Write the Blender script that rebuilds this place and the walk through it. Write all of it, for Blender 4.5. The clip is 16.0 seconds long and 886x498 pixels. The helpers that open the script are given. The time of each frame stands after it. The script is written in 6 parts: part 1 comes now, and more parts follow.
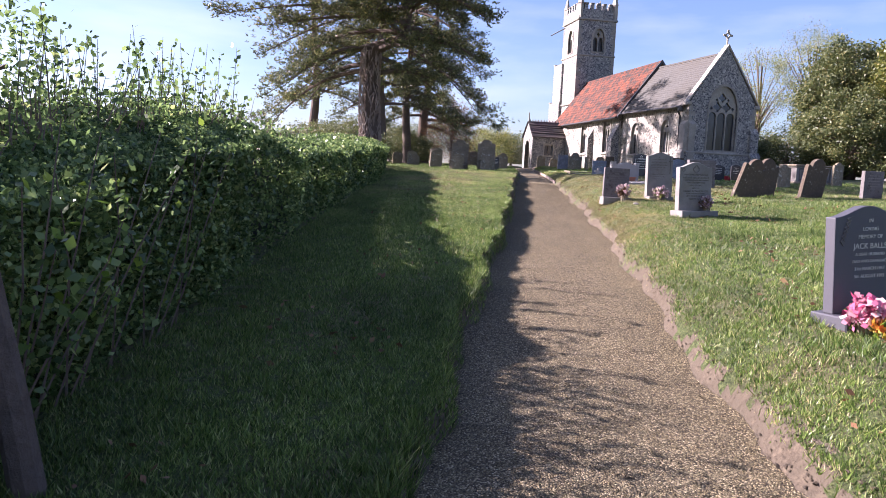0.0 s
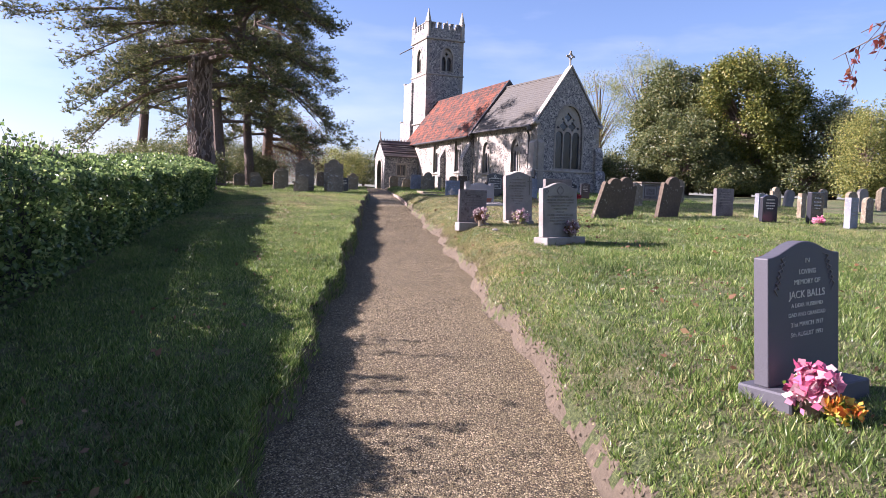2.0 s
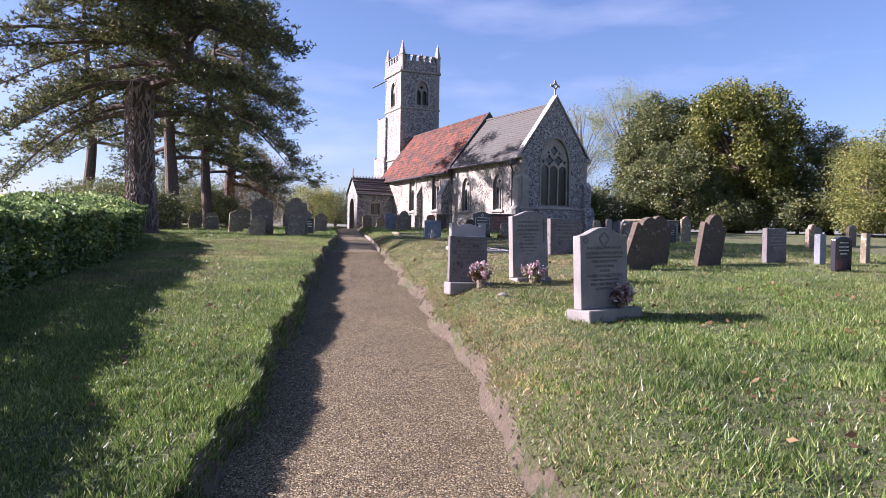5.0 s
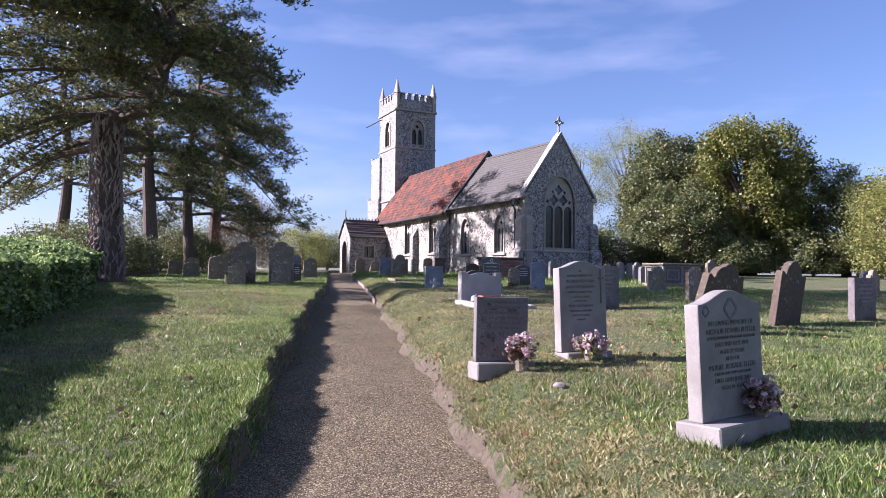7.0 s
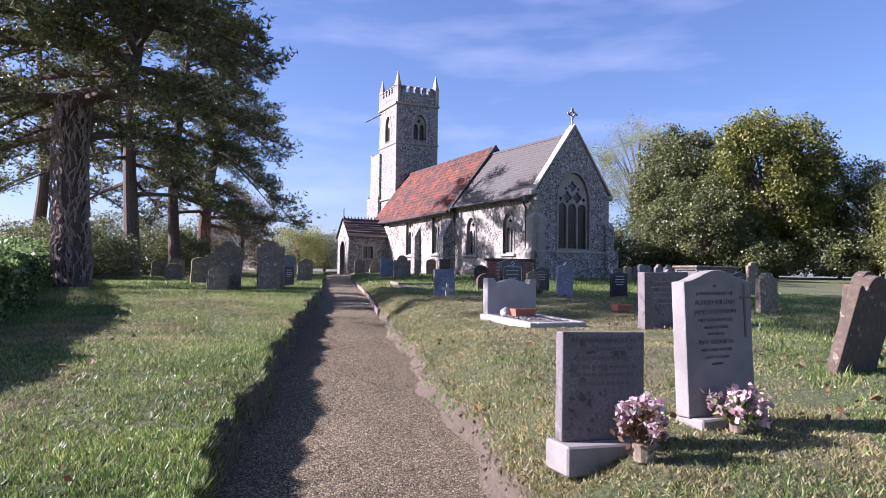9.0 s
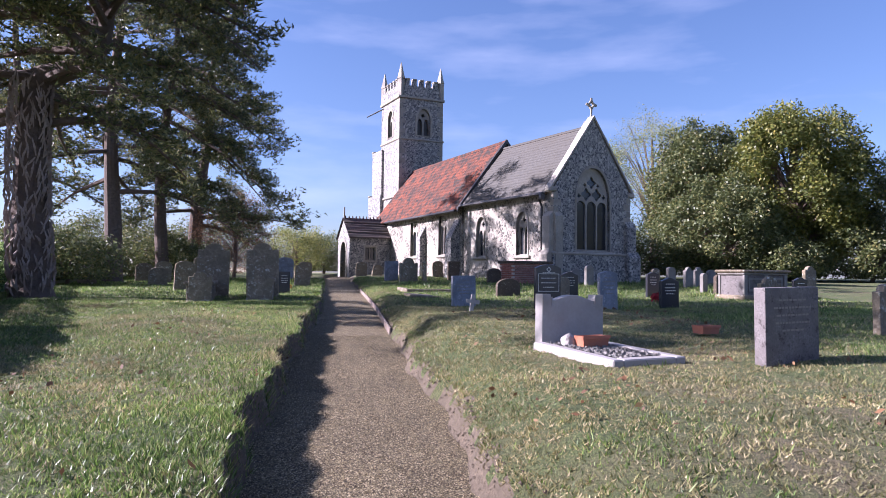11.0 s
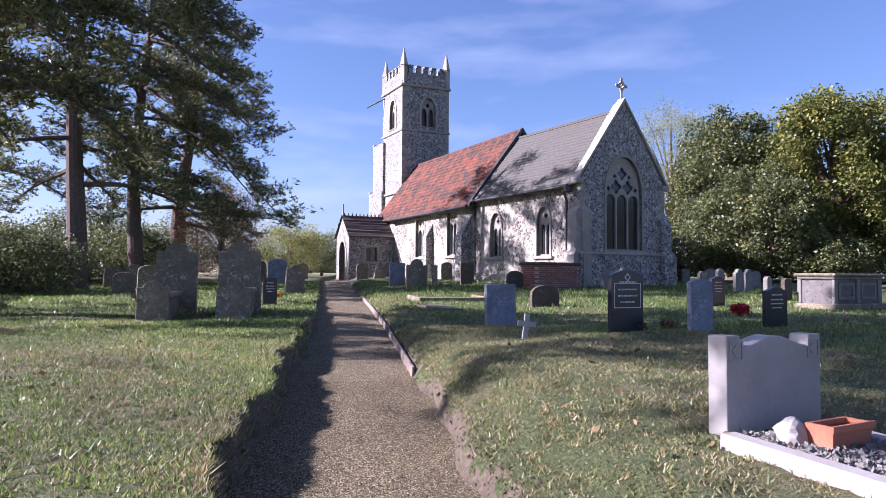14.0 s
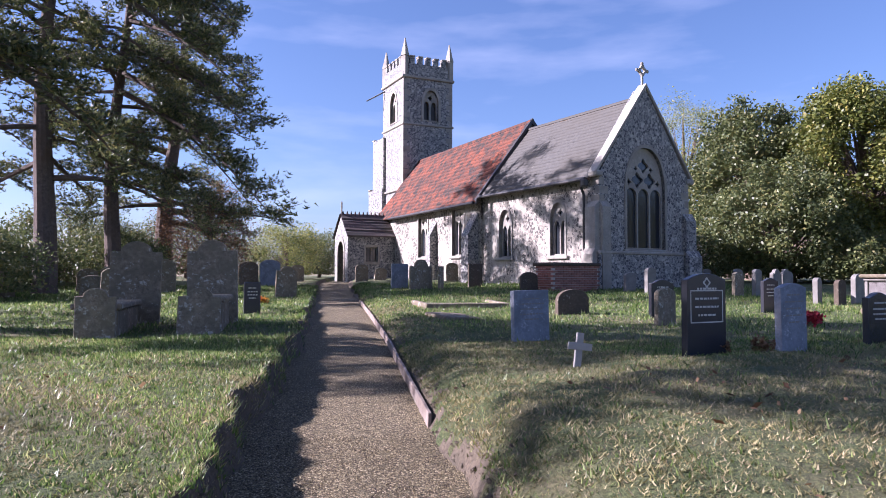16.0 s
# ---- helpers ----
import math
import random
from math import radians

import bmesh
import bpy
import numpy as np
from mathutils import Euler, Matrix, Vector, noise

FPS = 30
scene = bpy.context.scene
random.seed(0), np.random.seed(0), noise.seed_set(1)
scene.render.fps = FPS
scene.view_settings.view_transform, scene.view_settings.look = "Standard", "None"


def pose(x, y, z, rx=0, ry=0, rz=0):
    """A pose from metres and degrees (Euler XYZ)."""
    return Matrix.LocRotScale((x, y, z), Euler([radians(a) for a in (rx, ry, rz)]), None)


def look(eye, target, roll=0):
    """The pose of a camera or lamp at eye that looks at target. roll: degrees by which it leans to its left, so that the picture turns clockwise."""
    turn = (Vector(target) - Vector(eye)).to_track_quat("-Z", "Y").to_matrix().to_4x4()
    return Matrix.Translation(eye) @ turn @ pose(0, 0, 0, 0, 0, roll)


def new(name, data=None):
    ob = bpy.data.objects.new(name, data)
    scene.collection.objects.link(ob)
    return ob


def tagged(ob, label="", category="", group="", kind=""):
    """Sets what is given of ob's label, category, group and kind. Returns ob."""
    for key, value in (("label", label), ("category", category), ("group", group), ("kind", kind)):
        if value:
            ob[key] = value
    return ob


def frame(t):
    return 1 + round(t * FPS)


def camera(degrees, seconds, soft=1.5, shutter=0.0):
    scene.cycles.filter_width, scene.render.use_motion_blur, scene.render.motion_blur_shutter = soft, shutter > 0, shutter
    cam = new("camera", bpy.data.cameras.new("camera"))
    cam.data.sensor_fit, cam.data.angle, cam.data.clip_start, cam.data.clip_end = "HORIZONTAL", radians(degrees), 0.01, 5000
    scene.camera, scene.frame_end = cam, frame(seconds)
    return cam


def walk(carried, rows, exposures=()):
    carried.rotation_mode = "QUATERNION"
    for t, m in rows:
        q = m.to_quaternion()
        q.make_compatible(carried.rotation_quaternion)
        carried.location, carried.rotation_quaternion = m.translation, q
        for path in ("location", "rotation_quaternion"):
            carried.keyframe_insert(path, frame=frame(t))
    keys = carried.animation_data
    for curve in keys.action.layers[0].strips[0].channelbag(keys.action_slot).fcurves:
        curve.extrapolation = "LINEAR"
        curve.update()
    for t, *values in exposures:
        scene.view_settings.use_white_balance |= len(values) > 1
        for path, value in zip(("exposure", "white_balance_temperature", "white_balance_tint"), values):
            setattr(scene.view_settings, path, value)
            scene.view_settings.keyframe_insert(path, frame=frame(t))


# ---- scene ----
cam = camera(64.7, 16.0, 0.5)
PATH = [
    (0, (0.096, -0.484, 1.725), (-0.165, 1.486, 1.501), 2.5),
    (0.5, (0.144, 0.028, 1.709), (0.006, 2.012, 1.496), 2.2),
    (1, (0.185, 0.532, 1.763), (0.199, 2.521, 1.552), 2.2),
    (1.5, (0.185, 0.964, 1.777), (0.248, 2.951, 1.561), 2.0),
    (2, (0.232, 1.406, 1.805), (0.373, 3.395, 1.651), 1.6),
    (2.5, (0.334, 1.898, 1.819), (0.517, 3.888, 1.735), 1.3),
    (3, (0.359, 2.442, 1.801), (0.552, 4.432, 1.74), 1.0),
    (3.5, (0.403, 3.05, 1.84), (0.602, 5.039, 1.78), 1.2),
    (4, (0.391, 3.631, 1.859), (0.59, 5.62, 1.805), 1.0),
    (6.5, (0.352, 6.636, 2.092), (0.572, 8.624, 2.091), 0.8),
    (7, (0.353, 7.239, 2.101), (0.577, 9.225, 2.175), 0.6),
    (7.5, (0.314, 7.835, 2.122), (0.539, 9.821, 2.197), 0.7),
    (8, (0.31, 8.438, 2.15), (0.537, 10.424, 2.225), 0.6),
    (8.5, (0.281, 9.067, 2.151), (0.51, 11.053, 2.227), 0.7),
    (9, (0.299, 9.722, 2.197), (0.528, 11.707, 2.272), 0.7),
    (11.5, (0.108, 12.826, 2.375), (0.339, 14.811, 2.45), 0.6),
    (12, (0.079, 13.46, 2.402), (0.312, 15.445, 2.477), 0.6),
    (12.5, (0.078, 14.072, 2.435), (0.311, 16.057, 2.511), 0.5),
    (13, (0.066, 14.652, 2.448), (0.298, 16.637, 2.523), 0.4),
    (13.5, (0.067, 15.208, 2.491), (0.3, 17.193, 2.565), 0.4),
    (14, (0.046, 15.786, 2.495), (0.28, 17.771, 2.569), 0.4),
    (14.5, (0.085, 16.355, 2.535), (0.318, 18.34, 2.609), 0.3),
    (15, (0.101, 16.907, 2.543), (0.335, 18.892, 2.615), 0.4),
    (15.5, (0.105, 17.442, 2.539), (0.339, 19.427, 2.612), 0.4),
    (16, (0.096, 18.004, 2.544), (0.329, 19.989, 2.619), 0.2),
]
walk(cam, [(t, look(eye, target, roll)) for t, eye, target, roll in PATH], [(0, 1.88, 6120, 36), (4, 1.66, 6040, 35), (6.5, 1.57, 5800, 35), (16, 1.58, 5640, 36)])


# ---- sky, sun, exposure ----
SUN_ELEVATION, SUN_TURN = 28.5, -84.0
world = bpy.data.worlds.new("sky")
scene.world = world
world.use_nodes = True
wn, wl = world.node_tree.nodes, world.node_tree.links
wn.clear()
w_out = wn.new("ShaderNodeOutputWorld")
w_bg = wn.new("ShaderNodeBackground")
w_sky = wn.new("ShaderNodeTexSky")
w_sky.sky_type = 'NISHITA'
w_sky.sun_disc = False
w_sky.sun_elevation = radians(SUN_ELEVATION)
w_sky.sun_rotation = radians(SUN_TURN)
w_sky.air_density, w_sky.dust_density, w_sky.ozone_density = 1.0, 0.9, 4.0
w_tc = wn.new("ShaderNodeTexCoord")
w_map = wn.new("ShaderNodeMapping")
w_map.inputs["Scale"].default_value = (1.2, 0.8, 5.0)
w_noise = wn.new("ShaderNodeTexNoise")
w_noise.inputs["Scale"].default_value = 2.6
w_noise.inputs["Detail"].default_value = 6
w_ramp = wn.new("ShaderNodeValToRGB")
w_ramp.color_ramp.elements[0].position = 0.5
w_ramp.color_ramp.elements[0].color = (0, 0, 0, 1)
w_ramp.color_ramp.elements[1].position = 0.85
w_ramp.color_ramp.elements[1].color = (0.34, 0.34, 0.34, 1)
w_mix = wn.new("ShaderNodeMixRGB")
w_mix.inputs[2].default_value = (7.5, 7.9, 8.6, 1)
wl.new(w_tc.outputs["Generated"], w_map.inputs["Vector"])
wl.new(w_map.outputs["Vector"], w_noise.inputs["Vector"])
wl.new(w_noise.outputs["Fac"], w_ramp.inputs["Fac"])
wl.new(w_ramp.outputs["Color"], w_mix.inputs["Fac"])
wl.new(w_sky.outputs["Color"], w_mix.inputs[1])
wl.new(w_mix.outputs["Color"], w_bg.inputs["Color"])
wl.new(w_bg.outputs["Background"], w_out.inputs["Surface"])
w_bg.inputs["Strength"].default_value = 0.057
sun = new("sun", bpy.data.lights.new("sun", 'SUN'))
sun.data.energy = 5.0
sun.data.angle = radians(0.55)
sun.data.color = (1.0, 0.93, 0.83)
sx, sy = math.sin(radians(SUN_TURN)) * math.cos(radians(SUN_ELEVATION)), math.cos(radians(SUN_TURN)) * math.cos(radians(SUN_ELEVATION))
sun.matrix_world = look((40 * sx, 40 * sy, 40 * math.sin(radians(SUN_ELEVATION))), (0, 0, 0))


# ---- materials ----
def nodes_of(name):
    m = bpy.data.materials.new(name)
    m.use_nodes = True
    return m, m.node_tree.nodes, m.node_tree.links, m.node_tree.nodes["Principled BSDF"]


def ramp_node(n, stops):
    r = n.new("ShaderNodeValToRGB")
    while len(r.color_ramp.elements) < len(stops):
        r.color_ramp.elements.new(0.5)
    for e, (p, c) in zip(r.color_ramp.elements, stops):
        e.position, e.color = p, (*c, 1)
    return r


def noise_node(n, l, co, scale, detail=5.0, rough=0.6):
    t = n.new("ShaderNodeTexNoise")
    t.inputs["Scale"].default_value = scale
    t.inputs["Detail"].default_value = detail
    t.inputs["Roughness"].default_value = rough
    l.new(co, t.inputs["Vector"])
    return t


def bump_node(n, l, p, height, strength, distance):
    b = n.new("ShaderNodeBump")
    b.inputs["Strength"].default_value = strength
    b.inputs["Distance"].default_value = distance
    l.new(height, b.inputs["Height"])
    l.new(b.outputs["Normal"], p.inputs["Normal"])


def surface(name, fine, coarse, fine_scale=20, coarse_scale=2, rough=0.8, bump=0.3, depth=0.01, metal=0.0, cover=0.5, spots=None, spot_scale=8, spot_at=0.62, spread=0.0):
    """A grained surface: two tones in fine noise, a third in large stains, and spots of lichen or dirt."""
    m, n, l, p = nodes_of(name)
    co = n.new("ShaderNodeTexCoord").outputs["Object"]
    a = noise_node(n, l, co, fine_scale, 8, 0.7)
    r = ramp_node(n, [(0.3, fine[0]), (0.7, fine[1])])
    l.new(a.outputs["Fac"], r.inputs["Fac"])
    c = noise_node(n, l, co, coarse_scale, 4)
    cr = ramp_node(n, [(cover - 0.12, (0, 0, 0)), (cover + 0.15, (1, 1, 1))])
    l.new(c.outputs["Fac"], cr.inputs["Fac"])
    mix = n.new("ShaderNodeMixRGB")
    l.new(cr.outputs["Color"], mix.inputs["Fac"])
    l.new(r.outputs["Color"], mix.inputs[1])
    mix.inputs[2].default_value = (*coarse, 1)
    out = mix.outputs["Color"]
    if spots:
        s = noise_node(n, l, co, spot_scale, 6, 0.75)
        sr = ramp_node(n, [(spot_at, (0, 0, 0)), (spot_at + 0.06, (1, 1, 1))])
        l.new(s.outputs["Fac"], sr.inputs["Fac"])
        m2 = n.new("ShaderNodeMixRGB")
        l.new(sr.outputs["Color"], m2.inputs["Fac"])
        l.new(out, m2.inputs[1])
        m2.inputs[2].default_value = (*spots, 1)
        out = m2.outputs["Color"]
    if spread:
        h = n.new("ShaderNodeHueSaturation")
        oi = n.new("ShaderNodeObjectInfo")
        mr = n.new("ShaderNodeMapRange")
        mr.inputs["To Min"].default_value = 1 - spread
        mr.inputs["To Max"].default_value = 1 + spread
        l.new(oi.outputs["Random"], mr.inputs["Value"])
        l.new(mr.outputs["Result"], h.inputs["Value"])
        l.new(out, h.inputs["Color"])
        out = h.outputs["Color"]
    l.new(out, p.inputs["Base Color"])
    p.inputs["Roughness"].default_value = rough
    p.inputs["Metallic"].default_value = metal
    bump_node(n, l, p, a.outputs["Fac"], bump, depth)
    return m


def cobbled(name, stops, mortar, scale, stains, stain_scale, stain_at, rough=0.75, width=0.08):
    """Rubble of small stones set in mortar, with patches of lime wash over it."""
    m, n, l, p = nodes_of(name)
    co = n.new("ShaderNodeTexCoord").outputs["Object"]
    v = n.new("ShaderNodeTexVoronoi")
    v.inputs["Scale"].default_value = scale
    l.new(co, v.inputs["Vector"])
    bw = n.new("ShaderNodeSeparateColor")
    l.new(v.outputs["Color"], bw.inputs["Color"])
    r = ramp_node(n, stops)
    r.color_ramp.interpolation = 'CONSTANT'
    l.new(bw.outputs["Red"], r.inputs["Fac"])
    e = n.new("ShaderNodeTexVoronoi")
    e.feature = 'DISTANCE_TO_EDGE'
    e.inputs["Scale"].default_value = scale
    l.new(co, e.inputs["Vector"])
    er = ramp_node(n, [(width * 0.5, (0, 0, 0)), (width * 1.6, (1, 1, 1))])
    l.new(e.outputs["Distance"], er.inputs["Fac"])
    mix = n.new("ShaderNodeMixRGB")
    l.new(er.outputs["Color"], mix.inputs["Fac"])
    mix.inputs[1].default_value = (*mortar, 1)
    l.new(r.outputs["Color"], mix.inputs[2])
    s = noise_node(n, l, co, stain_scale, 7, 0.68)
    sr = ramp_node(n, [(stain_at - 0.05, (0, 0, 0)), (stain_at + 0.08, (0.85, 0.85, 0.85))])
    l.new(s.outputs["Fac"], sr.inputs["Fac"])
    m2 = n.new("ShaderNodeMixRGB")
    l.new(sr.outputs["Color"], m2.inputs["Fac"])
    l.new(mix.outputs["Color"], m2.inputs[1])
    m2.inputs[2].default_value = (*stains, 1)
    l.new(m2.outputs["Color"], p.inputs["Base Color"])
    p.inputs["Roughness"].default_value = rough
    bump_node(n, l, p, er.outputs["Color"], 0.5, 0.03)
    return m


def leafy(name, stops, rough=0.55, through_light=0.3):
    """Leaves, needles and blades: each its own tone, and some light through them."""
    m, n, l, p = nodes_of(name)
    g = n.new("ShaderNodeNewGeometry")
    r = ramp_node(n, stops)
    l.new(g.outputs["Random Per Island"], r.inputs["Fac"])
    co = n.new("ShaderNodeTexCoord").outputs["Object"]
    big = noise_node(n, l, co, 0.9, 3)
    br = ramp_node(n, [(0.3, (0.6, 0.64, 0.6)), (0.7, (1.35, 1.28, 1.15))])
    l.new(big.outputs["Fac"], br.inputs["Fac"])
    mul = n.new("ShaderNodeMixRGB")
    mul.blend_type = 'MULTIPLY'
    mul.inputs["Fac"].default_value = 1
    l.new(r.outputs["Color"], mul.inputs[1])
    l.new(br.outputs["Color"], mul.inputs[2])
    l.new(mul.outputs["Color"], p.inputs["Base Color"])
    p.inputs["Roughness"].default_value = rough
    t = n.new("ShaderNodeBsdfTranslucent")
    l.new(mul.outputs["Color"], t.inputs["Color"])
    mx = n.new("ShaderNodeMixShader")
    mx.inputs["Fac"].default_value = through_light
    l.new(p.outputs["BSDF"], mx.inputs[1])
    l.new(t.outputs["BSDF"], mx.inputs[2])
    l.new(mx.outputs["Shader"], n["Material Output"].inputs["Surface"])
    return m


FLINT = cobbled("flint rubble", [(0.0, (0.07, 0.072, 0.08)), (0.28, (0.14, 0.14, 0.14)), (0.55, (0.22, 0.215, 0.205)), (0.78, (0.33, 0.315, 0.285)), (0.92, (0.44, 0.415, 0.365))], (0.37, 0.35, 0.305), 11.0, (0.36, 0.335, 0.29), 0.9, 0.7, width=0.05)
FLINT_WASHED = cobbled("lime washed flint", [(0.0, (0.08, 0.072, 0.062)), (0.25, (0.18, 0.16, 0.13)), (0.5, (0.29, 0.262, 0.215)), (0.78, (0.37, 0.335, 0.275))], (0.34, 0.31, 0.26), 9.0, (0.43, 0.395, 0.33), 0.7, 0.53, width=0.06)
DRESSED = surface("dressed limestone", ((0.26, 0.24, 0.2), (0.4, 0.37, 0.31)), (0.23, 0.21, 0.178), 14, 1.5, 0.85, 0.25, 0.01, spots=(0.18, 0.172, 0.145), spot_scale=5, spot_at=0.62, spread=0.12)
SLATE = surface("roof slate", ((0.03, 0.03, 0.028), (0.085, 0.08, 0.068)), (0.055, 0.05, 0.04), 9, 0.7, 0.75, 0.3, 0.01, spots=(0.13, 0.12, 0.09), spot_scale=3.0, spot_at=0.66)
TILE = surface("clay pantile", ((0.055, 0.02, 0.014), (0.27, 0.068, 0.028)), (0.055, 0.028, 0.021), 7, 1.1, 0.9, 0.5, 0.02, spots=(0.03, 0.023, 0.02), spot_scale=2.2, spot_at=0.51, cover=0.5)
TILE_DARK = surface("mossy dark tile", ((0.05, 0.036, 0.036), (0.115, 0.08, 0.075)), (0.075, 0.068, 0.058), 8, 1.2, 0.85, 0.3, 0.01, spots=(0.34, 0.31, 0.25), spot_scale=4, spot_at=0.65)
BLACK_METAL = surface("black painted iron", ((0.02, 0.02, 0.022), (0.035, 0.034, 0.034)), (0.05, 0.045, 0.04), 30, 3, 0.45, 0.05, 0.004)
LEAD = surface("lead sheet", ((0.12, 0.125, 0.135), (0.2, 0.2, 0.21)), (0.16, 0.16, 0.16), 12, 2, 0.5, 0.1, 0.005, 0.3)
OAK = surface("weathered oak", ((0.12, 0.08, 0.05), (0.22, 0.15, 0.1)), (0.16, 0.12, 0.09), 18, 2, 0.75, 0.3, 0.006)
TIMBER = surface("grey weathered edging timber", ((0.2, 0.16, 0.13), (0.36, 0.3, 0.26)), (0.18, 0.13, 0.1), 22, 2.5, 0.85, 0.4, 0.006, spread=0.2)
GRANITE = surface("polished black granite", ((0.018, 0.019, 0.024), (0.04, 0.042, 0.05)), (0.03, 0.03, 0.036), 160, 4, 0.22, 0.02, 0.001)
SLATE_GREY = surface("honed grey slate", ((0.045, 0.045, 0.055), (0.075, 0.075, 0.088)), (0.06, 0.06, 0.07), 120, 3, 0.6, 0.06, 0.002)
STONE_PALE = surface("pale smooth limestone", ((0.19, 0.178, 0.16), (0.27, 0.255, 0.23)), (0.165, 0.152, 0.135), 90, 3.5, 0.8, 0.1, 0.003, spots=(0.24, 0.22, 0.175), spot_scale=9, spot_at=0.66)
STONE_GREY = surface("grey marble headstone", ((0.16, 0.175, 0.2), (0.32, 0.34, 0.375)), (0.15, 0.16, 0.175), 34, 4, 0.7, 0.2, 0.004, spots=(0.4, 0.41, 0.42), spot_scale=13, spot_at=0.58)
STONE_MOTTLED = surface("mottled grey granite", ((0.07, 0.062, 0.058), (0.23, 0.21, 0.2)), (0.115, 0.1, 0.095), 55, 6, 0.75, 0.15, 0.003, spots=(0.055, 0.046, 0.042), spot_scale=11, spot_at=0.56)
STONE_OLD = surface("lichened old headstone", ((0.08, 0.062, 0.042), (0.36, 0.29, 0.2)), (0.15, 0.125, 0.08), 16, 3.0, 0.92, 0.7, 0.014, spots=(0.42, 0.4, 0.33), spot_scale=9, spot_at=0.57, spread=0.15)
STONE_BROWN = surface("brown lichened sandstone", ((0.045, 0.034, 0.024), (0.14, 0.104, 0.07)), (0.075, 0.056, 0.04), 18, 4, 0.9, 0.6, 0.012, spots=(0.24, 0.22, 0.17), spot_scale=9, spot_at=0.6)
STONE_WHITE = surface("white marble", ((0.32, 0.3, 0.28), (0.385, 0.36, 0.335)), (0.28, 0.26, 0.235), 30, 2.5, 0.6, 0.08, 0.003, spots=(0.4, 0.37, 0.33), spot_scale=7, spot_at=0.7)
GILT = surface("gilt and white lettering", ((0.5, 0.47, 0.4), (0.62, 0.6, 0.55)), (0.45, 0.43, 0.38), 60, 5, 0.5, 0.05, 0.001)
LETTER_DARK = surface("dark cut lettering", ((0.08, 0.07, 0.06), (0.13, 0.12, 0.1)), (0.1, 0.09, 0.08), 60, 5, 0.8, 0.05, 0.001)
LETTER_BROWN = surface("weathered cut lettering", ((0.2, 0.17, 0.14), (0.27, 0.24, 0.2)), (0.22, 0.2, 0.17), 60, 5, 0.85, 0.05, 0.001)
BRICK = surface("old red brick", ((0.2, 0.07, 0.05), (0.34, 0.13, 0.09)), (0.26, 0.15, 0.12), 25, 2.5, 0.9, 0.4, 0.006, spots=(0.5, 0.42, 0.36), spot_scale=4, spot_at=0.6, spread=0.25)
MORTAR = surface("lime mortar", ((0.4, 0.35, 0.3), (0.5, 0.45, 0.38)), (0.34, 0.3, 0.26), 40, 3, 0.95, 0.3, 0.004)
TERRACOTTA = surface("terracotta", ((0.4, 0.13, 0.07), (0.5, 0.19, 0.1)), (0.36, 0.14, 0.09), 30, 4, 0.8, 0.1, 0.003)
CHIPPINGS = surface("grey stone chippings", ((0.14, 0.135, 0.125), (0.34, 0.325, 0.3)), (0.18, 0.17, 0.155), 70, 8, 0.9, 0.8, 0.012)
BARK = surface("pine bark", ((0.055, 0.043, 0.036), (0.16, 0.125, 0.1)), (0.1, 0.072, 0.056), 11, 2, 0.95, 0.9, 0.04)
TWIG = surface("brown twig bark", ((0.1, 0.07, 0.05), (0.18, 0.13, 0.1)), (0.13, 0.1, 0.08), 20, 2, 0.9, 0.4, 0.01)
SOIL = surface("crumbling dry soil", ((0.05, 0.038, 0.026), (0.185, 0.145, 0.098)), (0.1, 0.08, 0.054), 26, 5, 1.0, 1.0, 0.03)
FIELD = surface("stubble field", ((0.26, 0.2, 0.12), (0.36, 0.29, 0.18)), (0.2, 0.17, 0.09), 0.3, 0.02, 1.0, 0.2, 0.05)
NEEDLES = leafy("pine needles", [(0.0, (0.03, 0.048, 0.022)), (0.5, (0.095, 0.12, 0.047)), (0.85, (0.19, 0.21, 0.078)), (1.0, (0.33, 0.28, 0.11))], 0.35, 0.35)
HEDGE_LEAF = leafy("hedge leaves", [(0.0, (0.05, 0.09, 0.034)), (0.5, (0.13, 0.21, 0.075)), (0.85, (0.23, 0.33, 0.12)), (1.0, (0.38, 0.45, 0.18))], 0.22, 0.5)
BRIGHT_LEAF = leafy("bright young leaves", [(0.0, (0.1, 0.2, 0.03)), (1.0, (0.25, 0.36, 0.05))], 0.4, 0.45)
YEW_LEAF = leafy("yew foliage", [(0.0, (0.07, 0.095, 0.02)), (0.5, (0.13, 0.155, 0.032)), (0.85, (0.2, 0.205, 0.045)), (1.0, (0.28, 0.24, 0.06))], 0.5, 0.3)
TREE_LEAF = leafy("mixed tree leaves", [(0.0, (0.06, 0.085, 0.034)), (0.5, (0.115, 0.145, 0.055)), (0.85, (0.17, 0.19, 0.07)), (1.0, (0.26, 0.23, 0.09))], 0.5, 0.32)
PALE_LEAF = leafy("pale yellowing leaves", [(0.0, (0.12, 0.16, 0.05)), (0.6, (0.24, 0.27, 0.08)), (1.0, (0.42, 0.38, 0.12))], 0.55, 0.4)
RED_LEAF = leafy("red autumn leaves", [(0.0, (0.16, 0.03, 0.03)), (0.6, (0.3, 0.07, 0.05)), (1.0, (0.36, 0.16, 0.08))], 0.5, 0.4)
BROWN_LEAF = leafy("fallen brown leaves", [(0.0, (0.09, 0.045, 0.022)), (0.6, (0.19, 0.095, 0.045)), (1.0, (0.3, 0.2, 0.11))], 0.7, 0.2)
